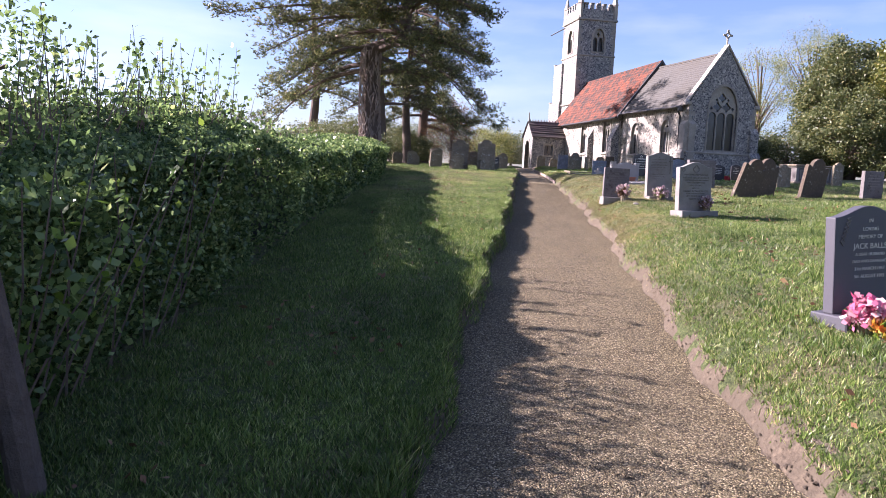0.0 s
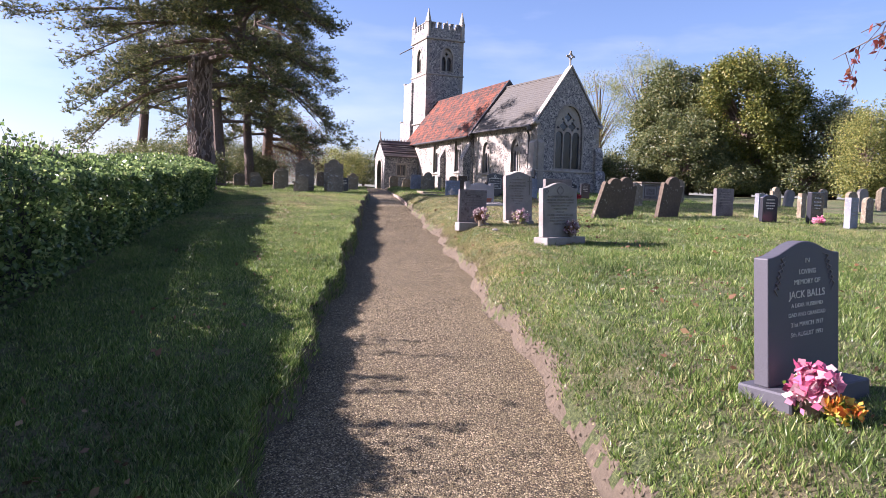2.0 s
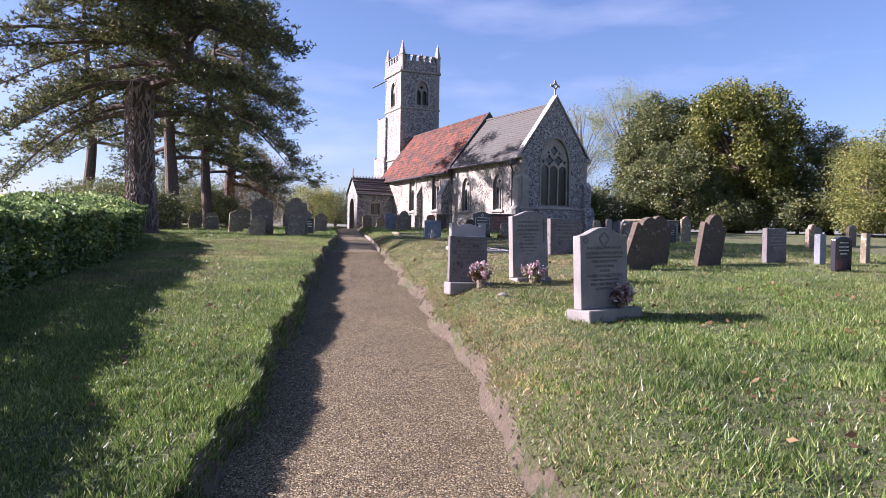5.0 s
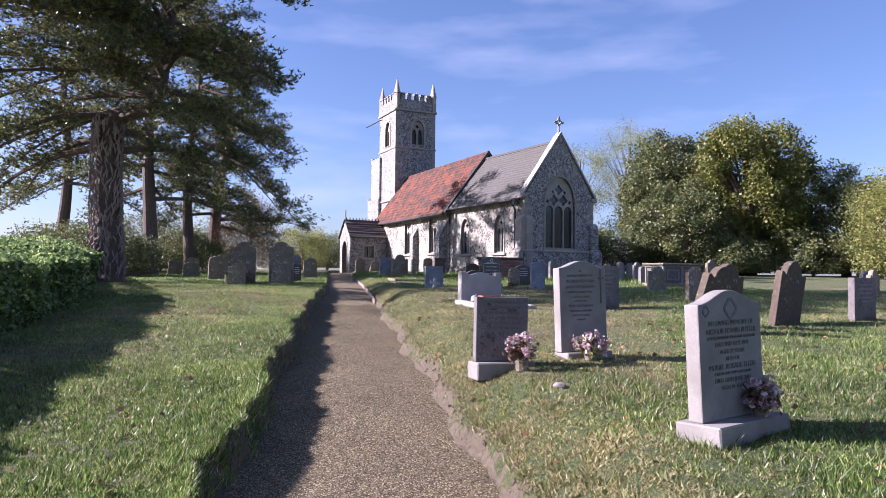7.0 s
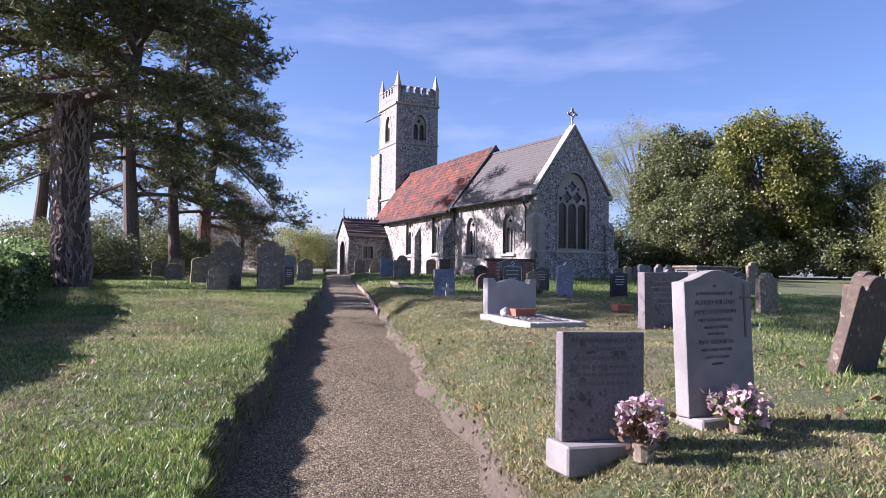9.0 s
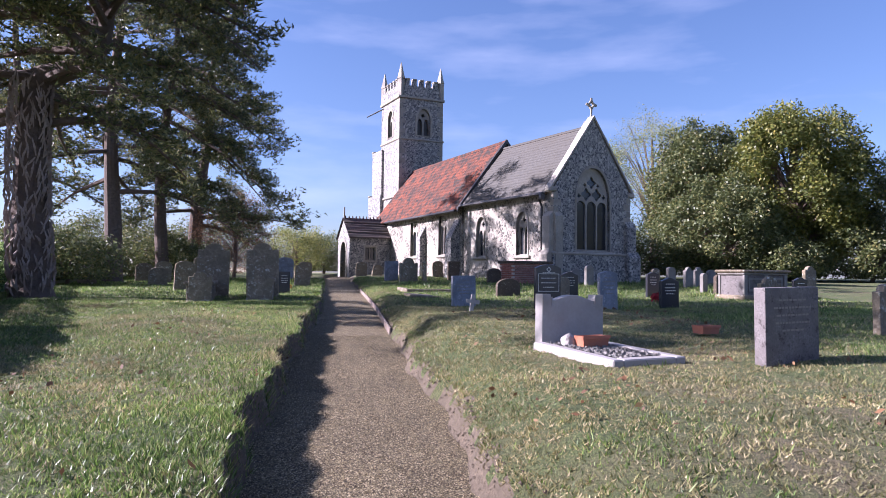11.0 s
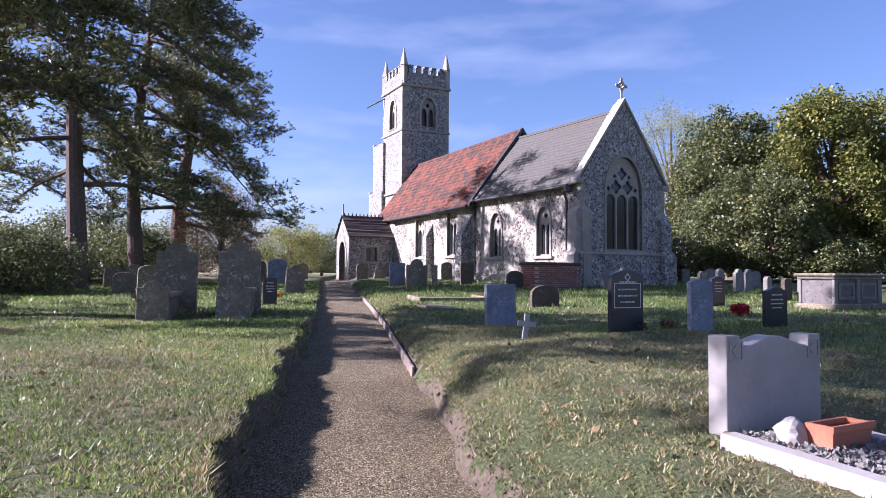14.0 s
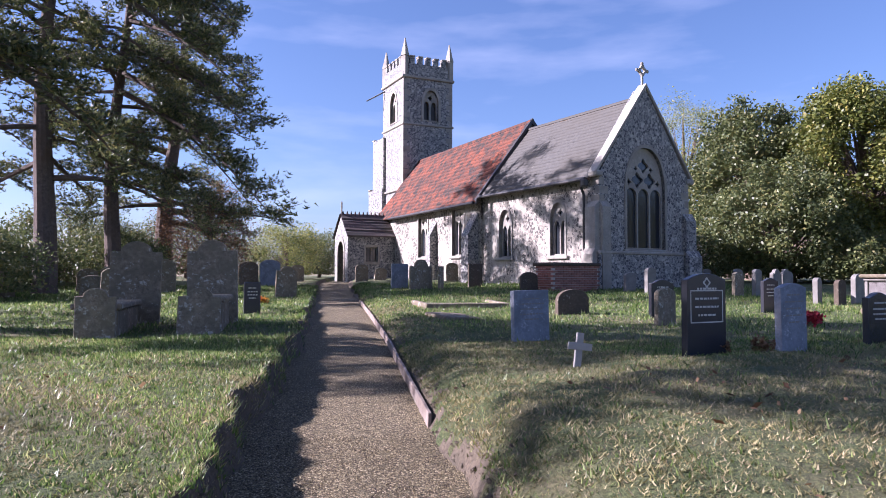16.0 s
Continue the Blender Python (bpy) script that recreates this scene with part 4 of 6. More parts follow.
for s in (-1, 1):
    c = s * 0.345
    part("corner_panel", plate(rect(c - 0.055, c + 0.055, .39, .5), [rect(c - 0.045, c + 0.045, .4, .49)], 0.01, "y", -0.072), STONE_WHITE, wh)
    part("carved_rose", plate(quatrefoil(c, .445, .034, 20, 0.2), [], 0.01, "y", -0.07), STONE_WHITE, wh)

# the other stones: x, y, width, height, head, material, yaw, lean back, tilt, thickness, label
OLD = "weathered lichened old headstone standing in the grass"
ROWS_OF_STONES = [
    (-3.12, 27.0, .46, .62, "stepped", STONE_OLD, 8, 2, 1, .08, "small mossy footstone with shaped head"),
    (-1.98, 27.35, .53, .6, "stepped", STONE_OLD, 6, -3, 2, .08, "small mossy footstone with shaped head"),
    (-3.28, 29.0, .72, 1.25, "stepped", STONE_OLD, 8, -2, 1, .1, "tall brown lichened headstone with rounded head"),
    (-2.15, 29.1, .74, 1.27, "stepped", STONE_OLD, 6, 1, -1, .1, "tall brown lichened headstone with rounded head"),
    (-1.9, 31.3, .3, .58, "flat", GRANITE, 20, 0, 0, .08, "small dark granite headstone beside older stones"),
    (-8.4, 41.0, .6, .75, "round", STONE_OLD, 22, 0, 3, .09, OLD), (-7.3, 39.8, .55, .85, "round", STONE_OLD, 22, 3, 0, .09, OLD),
    (-4.9, 33.0, .55, .85, "round", STONE_OLD, 24, 2, 2, .09, OLD), (-6.0, 40.6, .75, 1.05, "round", STONE_OLD, 21, 0, 0, .09, OLD),
    (-4.4, 47.0, .8, .95, "round", STONE_OLD, 21, 0, -2, .09, OLD), (-3.5, 46.5, .82, 1.05, "round", STONE_GREY, 21, 0, 0, .09, OLD),
    (-1.95, 37.6, .58, .88, "stepped", STONE_OLD, 21, 2, 2, .09, OLD), (-2.9, 52.0, .6, .8, "round", STONE_OLD, 21, 0, 0, .09, OLD), (-2.5, 44.5, .5, .7, "round", STONE_OLD, 21, 0, 0, .09, OLD),
    (-6.6, 36.5, .6, .6, "round", STONE_OLD, 21, 3, 3, .09, OLD), (-9.2, 37.5, .6, .7, "round", STONE_OLD, 24, 0, -3, .09, OLD),
    (.14, 50.6, .62, .77, "round", STONE_OLD, 21, 0, 0, .09, OLD), (1.0, 51.5, .6, .6, "round", STONE_OLD, 21, 0, 10, .09, OLD),
    (1.42, 42.1, .62, .86, "flat", STONE_GREY, 21, 0, 0, .09, "pale grey flat-topped headstone below the church wall"), (2.1, 41.4, .82, 1.02, "lobed", STONE_OLD, 21, 0, 0, .1, "broad lobed lichened headstone below the church wall"),
    (2.75, 41.2, .3, .78, "flat", STONE_OLD, 60, 0, 0, .09, OLD), (4.2, 49.5, .6, .85, "round", STONE_OLD, 21, 0, 0, .09, OLD),
    (4.25, 43.3, .58, .88, "flat", STONE_BROWN, 21, 0, 0, .09, "dark brown headstone beside the nave wall"), (5.5, 40.2, .66, .62, "round", STONE_BROWN, 21, 0, 0, .09, OLD),
    (2.36, 27.2, .56, .68, "flat", STONE_GREY, 20, -1, -1, .09, "blue-grey marble headstone with worn lettering"),
    (4.2, 31.3, .74, .48, "round", STONE_BROWN, 20, 0, 0, .1, "low brown round-headed headstone"),
    (8.9, 40.2, .47, .64, "round", STONE_PALE, 26, 0, 0, .12, "white rounded headstone beside the chancel"), (9.05, 38.9, .46, .84, "round", STONE_PALE, 34, 0, 0, .12, "white rounded headstone beside the chancel"),
    (5.75, 30.7, .58, .7, "ogee", GRANITE, 22, 0, 0, .08, "black polished granite headstone with gilt lettering"), (5.1, 29.1, .4, .62, "round", STONE_OLD, 22, 0, 0, .1, OLD),
    (3.55, 24.75, .56, .83, "peak", GRANITE, 22, 0, 0, .08, "black polished granite headstone with white inscription panel"),
    (13.2, 44.8, .45, 1.02, "round", STONE_OLD, 30, 0, 0, .12, OLD), (16.3, 49.3, .52, .65, "round", STONE_PALE, 28, 0, 0, .12, OLD), (14.6, 43.6, .5, .7, "round", STONE_PALE, 28, 0, 0, .12, OLD),
    (11.2, 37.6, .42, .72, "round", STONE_OLD, 26, 0, 0, .12, OLD), (11.8, 37.6, .36, .82, "round", STONE_PALE, 30, 0, 0, .12, "white rounded headstone in a row"),
    (12.9, 38.4, .5, .8, "lobed", STONE_PALE, 30, 0, 0, .12, "white lobed headstone in a row"), (13.6, 39.0, .5, .8, "lobed", STONE_PALE, 30, 0, 0, .12, "white lobed headstone in a row"), (16.2, 42.9, .6, .65, "round", STONE_PALE, 28, 0, 0, .12, OLD),
    (8.55, 31.7, .46, .7, "ogee", GRANITE, 22, 0, 0, .08, "black polished granite headstone"), (4.95, 25.45, .43, .77, "peak", STONE_GREY, 20, 0, -1, .09, "pale grey headstone with worn lettering"),
    (11.5, 34.4, .36, .64, "round", STONE_PALE, 40, 0, 0, .12, "white rounded headstone in a row"), (11.75, 33.9, .36, .62, "round", STONE_BROWN, 26, 0, 0, .12, OLD), (12.6, 34.4, .5, .75, "round", STONE_PALE, 30, 0, 0, .12, "white rounded headstone in a row"),
    (6.45, 26.0, .5, .62, "ogee", GRANITE, 22, 0, 0, .08, "black polished granite headstone"), (10.6, 27.9, .5, .68, "ogee", GRANITE, 22, 0, 0, .08, "black polished granite headstone"), (11.8, 29.3, .45, .95, "stepped", STONE_OLD, 22, 0, 0, .1, OLD),
    (4.25, 18.55, .76, .72, "flat", STONE_MOTTLED, 20, 0, -1, .13, "thick grey headstone with chipped edge"), (8.1, 25.1, .6, .68, "stepped", STONE_OLD, 22, 0, 0, .1, "lichened headstone with brown shaped head"), (6.95, 20.6, .44, .66, "stepped", STONE_OLD, 22, 0, -2, .1, "lichened headstone with orange-stained shaped head"),
    (4.43, 15.25, .58, .85, "lobed", STONE_BROWN, 26, 8, 15, .1, "brown sandstone headstone leaning sideways"), (5.02, 15.95, .58, .84, "lobed", STONE_BROWN, 26, 4, 4, .1, "brown sandstone headstone leaning back"), (6.2, 16.45, .66, .9, "lobed", STONE_BROWN, 30, 5, 7, .1, "brown sandstone headstone leaning sideways"),
    (7.65, 16.8, .56, .62, "flat", STONE_MOTTLED, 24, 0, 0, .1, "plain grey headstone in the far row"), (7.95, 15.4, .46, .56, "peak", GRANITE, 24, 0, 0, .08, "black polished granite headstone"), (8.4, 16.6, .34, .55, "flat", STONE_GREY, 40, 0, 0, .1, "plain grey headstone in the far row"),
    (9.8, 17.3, .3, .58, "flat", STONE_OLD, 40, 0, 0, .1, OLD), (8.95, 15.4, .48, .66, "flat", GRANITE, 30, 0, 0, .1, "black polished granite headstone"), (9.2, 14.6, .36, .6, "flat", STONE_GREY, 35, 0, 0, .12, "plain grey headstone in the far row"),
    (10.3, 15.7, .4, .56, "round", STONE_OLD, 35, 0, 0, .1, OLD), (10.5, 14.6, .46, .58, "peak", GRANITE, 30, 0, 0, .08, "black polished granite headstone"),
    (12.5, 19.5, .5, .6, "round", STONE_OLD, 30, 0, 0, .1, OLD), (13.5, 20.5, .5, .65, "round", STONE_PALE, 30, 0, 0, .1, OLD), (14.5, 21.0, .5, .7, "round", STONE_OLD, 30, 0, 0, .1, OLD), (11.5, 21.5, .45, .6, "lobed", STONE_OLD, 30, 0, 0, .1, OLD),
    (13.8, 24.8, .5, .6, "round", STONE_PALE, 30, 4, 6, .1, OLD), (15.5, 25.5, .5, .7, "round", STONE_OLD, 30, 0, 0, .1, OLD), (16.8, 24.3, .5, .7, "round", STONE_OLD, 30, 0, 0, .1, OLD), (12.2, 17.2, .45, .6, "flat", GRANITE, 30, 0, 0, .1, "black polished granite headstone"),
]
stones = []
for x, y, w, h, style, material, yaw, lean, tilt, thick, label in ROWS_OF_STONES:
    ob = headstone(x, y, w, h, style, material, label, yaw, lean, tilt, thick, group="churchyard headstones")
    stones.append(ob)
    if material is GRANITE and y < 32:
        bars([(h * f, w * k, .02) for f, k in ((.8, .5), (.68, .6), (.58, .6), (.48, .45))], ob, GILT, -thick / 2, rng_s)
        if style == "peak" and x < 4:
            part("inscription_border", plate(rect(-w * .42, w * .42, .33, .66), [rect(-w * .4, w * .4, .342, .648)], 0.004, "y", -thick / 2 - 0.002), GILT, ob)
            part("emblem", plate(quatrefoil(0, .735, .055, 20, .2), [quatrefoil(0, .735, .033, 16, .2)], 0.004, "y", -thick / 2 - 0.002), GILT, ob)
    elif material in (STONE_GREY, STONE_MOTTLED) and y < 32:
        bars([(h * f, w * k, .018) for f, k in ((.82, .5), (.72, .7), (.62, .6), (.52, .65), (.42, .4))], ob, LETTER_BROWN, -thick / 2, rng_s)


# ---- trees and hedge ----
def pine_limb(bm, base, tip, bow, thick, rng, side=2.6, shoots=30):
    """A crooked limb that rises by bow and droops to its tip, with side twigs; gives the places of its needle tufts."""
    base, tip = np.array(base, dtype=float), np.array(tip, dtype=float)
    d = tip - base
    length = float(np.linalg.norm(d))
    across = np.array([-d[1], d[0], 0.0]) / max(length, 0.1)
    k, ss = rng.uniform(0, 6), np.linspace(0, 1, 8)
    pts = np.array([base + d * q + np.array([0, 0, bow * math.sin(math.pi * q)]) + across * 0.22 * math.sin(4.5 * q + k) * q + np.array([0, 0, 0.1 * math.sin(6 * q + k) * q * (1 - q)]) for q in ss])
    tube(bm, pts, [max(0.014, thick * (1 - 0.9 * q)) for q in ss], 6)
    out = []
    n = int(5 + length * side)
    for j in range(n):
        q = 0.22 + 0.78 * (j + rng.uniform(0, 1)) / n
        p = np.array([np.interp(q, ss, pts[:, i]) for i in range(3)])
        az = math.atan2(d[1], d[0]) + (1 if j % 2 else -1) * rng.uniform(0.25, 1.25) * (1.1 - 0.5 * q)
        l = rng.uniform(0.45, 1.35) * (1.15 - 0.5 * q)
        t = p + np.array([math.cos(az) * l, math.sin(az) * l, l * rng.uniform(-0.5, 0.55)])
        m = (p + t) / 2 + np.array([0, 0, 0.08 * l])
        tube(bm, [p, m, t], [0.022, 0.014, 0.006], 3)
        f = rng.uniform(0.3, 1.05, shoots)[:, None]
        out.append(p + (t - p) * f + rng.normal(0, 1, (shoots, 3)) * np.array([0.14, 0.14, 0.12]) + np.array([0, 0, 0.04]))
    out.append(pts[-1] + rng.normal(0, 0.09, (8, 3)))
    return np.concatenate(out)


def pine(x, y, h, r, limbs, crown, seed, low, label, lean=(0, 0), fork=None, shoots=30, long_limbs=()):
    """A pine: trunk, crooked limbs and tufts of needles. crown: reach by height and direction; low: the first limb's height;
    long_limbs: (height of the fork, tip) of limbs that stand out of the crown, in the world."""
    rng = np.random.default_rng(seed)
    z0 = land_z(x, y) - 0.2
    tree = tagged(empty("pine_tree", pose(x, y, z0)), label, "tree")
    n = 40
    line = []
    for i in range(n):
        f = i / (n - 1)
        sway = 0.22 * math.sin(3.1 * f * math.pi * 0.7 + seed)
        jump = fork[1] * ease(fork[0], fork[0] + 0.045, f) if fork else 0.0
        line.append((lean[0] * f + sway + jump, lean[1] * f + 0.15 * math.sin(5 * f), h * f))
    rad = [r * (1.28 if i == 0 else 1.0) * (1 - 0.86 * (i / (n - 1)) ** 0.9) for i in range(n)]
    if fork:
        rad = [q if i / (n - 1) < fork[0] + 0.02 else q * 0.62 for i, q in enumerate(rad)]
    part("trunk", tube(bmesh.new(), line, rad, 12), BARK, tree)
    lv, tufts = np.array(line), []
    jobs = []
    for k in range(limbs):
        f = (k + rng.uniform(0, 1)) / limbs
        z = low + (h * 0.97 - low) * f ** 0.9
        az = rng.uniform(0, 2 * math.pi) if k % 3 else (k * 2.4)
        reach = crown(f, az) * rng.uniform(0.6, 1.08)
        base = np.array([np.interp(z, lv[:, 2], lv[:, j]) for j in range(3)])
        tip = base + np.array([math.cos(az) * reach, math.sin(az) * reach, reach * (rng.uniform(-0.3, 0.25) - 0.22 * (1 - f))])
        jobs.append((base, tip, reach * rng.uniform(0.02, 0.16), 0.13 * r / 0.45 * (1 - f * 0.6)))
    for z, tip in long_limbs:
        base = np.array([np.interp(z, lv[:, 2], lv[:, j]) for j in range(3)])
        jobs.append((base, np.array(tip) - np.array([x, y, z0]), 0.5, 0.1))
    for base, tip, bow, thick in jobs:
        bm = bmesh.new()
        tufts.append(pine_limb(bm, base, tip, bow, thick, rng, shoots=shoots))
        part("limb", bm, BARK, tree)
    v, fc = tuft_arrays(np.concatenate(tufts), 0.13, rng, 5, 0.8, 0.15)
    fast("crown", v, fc, NEEDLES, tree)
    return tree


def reach_near(f, az):
    c, s = math.cos(az), math.sin(az)
    return (3.9 + 3.4 * max(-c, 0) + 2.6 * max(-s, 0) * min(1.0, max(0.0, 5 * f - 0.5))) * (1 - 0.3 * f)


def reach_far(east, west):
    return lambda f, az: (east if math.cos(az) > 0 else west) * (1 - 0.5 * f)


near_pine = pine(-6.9, 28.2, 15.0, 0.42, 72, reach_near, 3, 3.9, "large old pine with ivy stems on its thick trunk", (0.3, 0), (0.325, 1.3), 32, ((5.2, (-11.2, 27.6, 4.5)), (5.0, (-9.8, 25.9, 4.7)), (5.4, (-10.4, 28.8, 4.6)), (6.0, (-13.2, 27.0, 7.6)), (7.0, (-12.6, 25.5, 8.8)), (6.6, (-12.0, 29.0, 6.4)), (7.0, (-6.4, 21.0, 7.6)), (7.0, (-7.6, 20.6, 7.6)), (7.2, (-8.8, 21.2, 8.2)), (7.4, (-8.4, 22.6, 8.6)), (7.2, (-5.0, 23.4, 8.4)), (7.6, (-9.6, 23.2, 8.6)), (8.6, (-4.6, 22.2, 9.8)), (7.0, (-6.6, 22.4, 7.6)), (9.4, (-9.4, 22.2, 10.2)), (7.2, (-11.4, 23.0, 8.0)), (8.2, (-5.8, 19.6, 8.8)), (8.4, (-8.6, 20.0, 9.4)), (9.2, (-6.6, 20.4, 10.4)), (8.8, (-7.6, 19.2, 9.0)), (7.4, (-7.8, 21.0, 8.3)), (8.0, (-5.6, 20.8, 9.4)), (7.8, (-10.4, 20.8, 8.4))))
pine(-9.4, 39.9, 15.5, 0.36, 38, reach_far(4.6, 5.4), 8, 3.5, "tall dark pine behind the headstones", (0.4, 0.2))
pine(-8.2, 42.5, 14.0, 0.3, 34, reach_far(4.2, 4.8), 15, 3.7, "tall pine with pale sunlit trunk", (0.3, 0.3), None, 34, ((7.0, (-2.3, 38.8, 4.0)), (9.4, (-3.5, 40.6, 8.2)), (8.4, (-3.2, 40.2, 7.0)), (7.6, (-3.7, 39.8, 5.6)), (11.4, (-3.9, 41.0, 10.5)), (7.0, (-3.6, 41.5, 4.9)), (10.4, (-4.0, 42.5, 9.2))))
pine(-8.2, 49.0, 13.5, 0.42, 40, reach_far(5.0, 5.0), 22, 2.7, "wide spreading pine beside the path", (0.6, 0))
pine(-15.0, 44.5, 15.0, 0.35, 20, reach_far(5.0, 5.0), 37, 4.2, "tall dark pine behind the hedge", (0.2, 0))

# ivy stems and broken bark on the near trunk
rng_i = np.random.default_rng(4)
bm = bmesh.new()
for i in range(620):
    w_, a, z, l = rng_i.uniform(-0.35, 0.35), rng_i.uniform(0, 2 * math.pi), rng_i.uniform(0.2, 4.7), rng_i.uniform(0.12, 0.42)
    rr = 0.43 * (1 - 0.03 * z)
    sx0 = 0.22 * math.sin(3.1 * z / 15 * math.pi * 0.7 + 3) + 0.3 * z / 15
    tube(bm, [(sx0 + rr * math.cos(a), rr * math.sin(a), z), (sx0 + (rr + 0.05) * math.cos(a + w_ / 2), (rr + 0.05) * math.sin(a + w_ / 2), z + l / 2), (sx0 + (rr + 0.03) * math.cos(a + w_), (rr + 0.03) * math.sin(a + w_), z + l)], [0.014, 0.028, 0.012], 4)
part("ivy", bm, TIMBER, near_pine, "dead grey ivy stems")


def broadleaf(x, y, h, rx, ry, seed, material, label, leaf=0.16, clumps=130, per=150, low=0.15, trunk=0.3, sparse=1.0, name="tree"):
    """A broad tree: tapering trunk, spreading limbs, and leaves in ragged clumps round the crown."""
    rng = np.random.default_rng(seed)
    clumps = int(clumps * 1.6)
    z0 = land_z(x, y) - 0.1
    tree = tagged(empty(name, pose(x, y, z0)), label, "tree")
    part("trunk", tube(bmesh.new(), [(0, 0, 0), (0.1, 0, h * 0.3), (0, 0.1, h * 0.85)], [trunk * 1.2, trunk, trunk * 0.25], 9), TWIG, tree)
    d = rng.normal(size=(clumps, 3))
    d /= np.linalg.norm(d, axis=1)[:, None]
    rad = rng.uniform(0.45, 1.0, clumps) ** 0.5
    rad *= 1 + 0.16 * np.sin(3 * np.arctan2(d[:, 1], d[:, 0]) + seed) * d[:, 2]
    mid = h * (low + (1 - low) * 0.5)
    c = d * rad[:, None] * np.array([rx, ry, h * (1 - low) * 0.5]) + np.array([0, 0, mid])
    bm = bmesh.new()
    for k in range(0, clumps, 4):
        p = c[k]
        s = np.array([0, 0, max(h * 0.2, p[2] * 0.55)])
        tube(bm, [s, (s + p) / 2 + np.array([0, 0, 0.3]), p], [trunk * 0.3, trunk * 0.16, 0.02], 4)
    part("branchwork", bm, TWIG, tree)
    leaf, per = leaf * 0.56, int(per * 1.25)
    size = 0.065 * (rx + ry) / 2 + 0.13
    pts = np.repeat(c, per, 0) + np.clip(rng.normal(size=(clumps * per, 3)), -1.7, 1.7) * np.array([size, size, size * 0.85]) * sparse
    pts = pts[pts[:, 2] > 0.3]
    v, f = leaf_arrays(pts, np.full(len(pts), leaf), rng, 0.55, 0.2)
    fast("crown", v, f, material, tree)
    return tree


broadleaf(25.3, 50.5, 10.0, 4.2, 4.0, 41, YEW_LEAF, "massive rounded yew in olive green leaf", 0.17, 240, 190, 0.06, 0.5, name="yew_tree")
broadleaf(21.7, 54.5, 9.9, 3.1, 3.4, 42, TREE_LEAF, "dense dark green tree behind the church", 0.17, 170, 170, 0.04, 0.4)
broadleaf(20.5, 49.5, 5.6, 3.2, 3.0, 43, TREE_LEAF, "dense dark green shrubby tree at the churchyard edge", 0.15, 120, 170, 0.0, 0.3)
broadleaf(30.4, 48.0, 7.0, 2.2, 2.8, 44, TREE_LEAF, "slender grey-green tree with feathery twigs", 0.15, 120, 110, 0.02, 0.25, 1.1)
broadleaf(28.9, 42.6, 5.6, 1.7, 1.7, 45, PALE_LEAF, "light yellow-green tree with hanging leaves", 0.11, 90, 130, 0.0, 0.2, 1.7)
broadleaf(37.0, 46.0, 9.0, 4.0, 4.0, 46, TREE_LEAF, "tall grey-green tree at the churchyard edge", 0.17, 130, 120, 0.05, 0.3, 1.1)
broadleaf(40.0, 38.0, 8.0, 4.5, 4.5, 47, TREE_LEAF, "dark green tree at the churchyard edge", 0.18, 130, 130, 0.02, 0.3)
broadleaf(44.0, 28.0, 9.0, 5.0, 5.0, 48, TREE_LEAF, "dark green tree at the churchyard edge", 0.2, 130, 130, 0.02, 0.3)
broadleaf(24.0, 67.5, 13.6, 3.3, 3.3, 49, PALE_LEAF, "tall thin-leaved autumn tree beyond the church", 0.1, 110, 60, 0.4, 0.25, 1.3)
broadleaf(20.2, 70.0, 12.2, 3.0, 3.0, 50, PALE_LEAF, "tall thin-leaved autumn tree beyond the church", 0.1, 100, 60, 0.35, 0.22, 1.3)
broadleaf(26.5, 66.0, 12.0, 3.4, 3.4, 51, PALE_LEAF, "thin-leaved autumn tree behind the yew", 0.13, 90, 40, 0.25, 0.22, 1.3)
broadleaf(-5.9, 46.5, 4.4, 1.9, 1.9, 52, BROWN_LEAF, "bare brown thorn bush with few leaves", 0.06, 110, 60, 0.02, 0.08, 1.4)
for k, (x, y, h, r) in enumerate(((-9.6, 36.8, 1.8, 1.7), (-12.2, 38.5, 2.2, 2.2), (-8.4, 44.2, 1.9, 1.7), (-13.5, 43.0, 2.4, 2.6), (-10.6, 46.5, 2.0, 2.2))):
    broadleaf(x, y, h, r, r, 110 + k, TREE_LEAF, "low leafy green bush behind old headstones", 0.09, 70, 90, 0.0, 0.06, name="shrub")
broadleaf(-3.9, 56.0, 3.0, 2.0, 2.0, 53, PALE_LEAF, "yellow-green shrub beyond the headstones", 0.09, 70, 90, 0.0, 0.08)
broadleaf(-2.6, 64.0, 3.0, 2.6, 2.2, 54, TREE_LEAF, "clipped dark evergreen beyond the porch", 0.1, 90, 120, 0.0, 0.1)
broadleaf(-9.5, 58.0, 3.4, 3.5, 2.2, 55, TREE_LEAF, "scrubby green bush at the boundary", 0.1, 100, 90, 0.0, 0.1)
broadleaf(-12.5, 50.0, 3.2, 3.5, 3.0, 56, TREE_LEAF, "scrubby green bush at the boundary", 0.1, 100, 100, 0.0, 0.1)

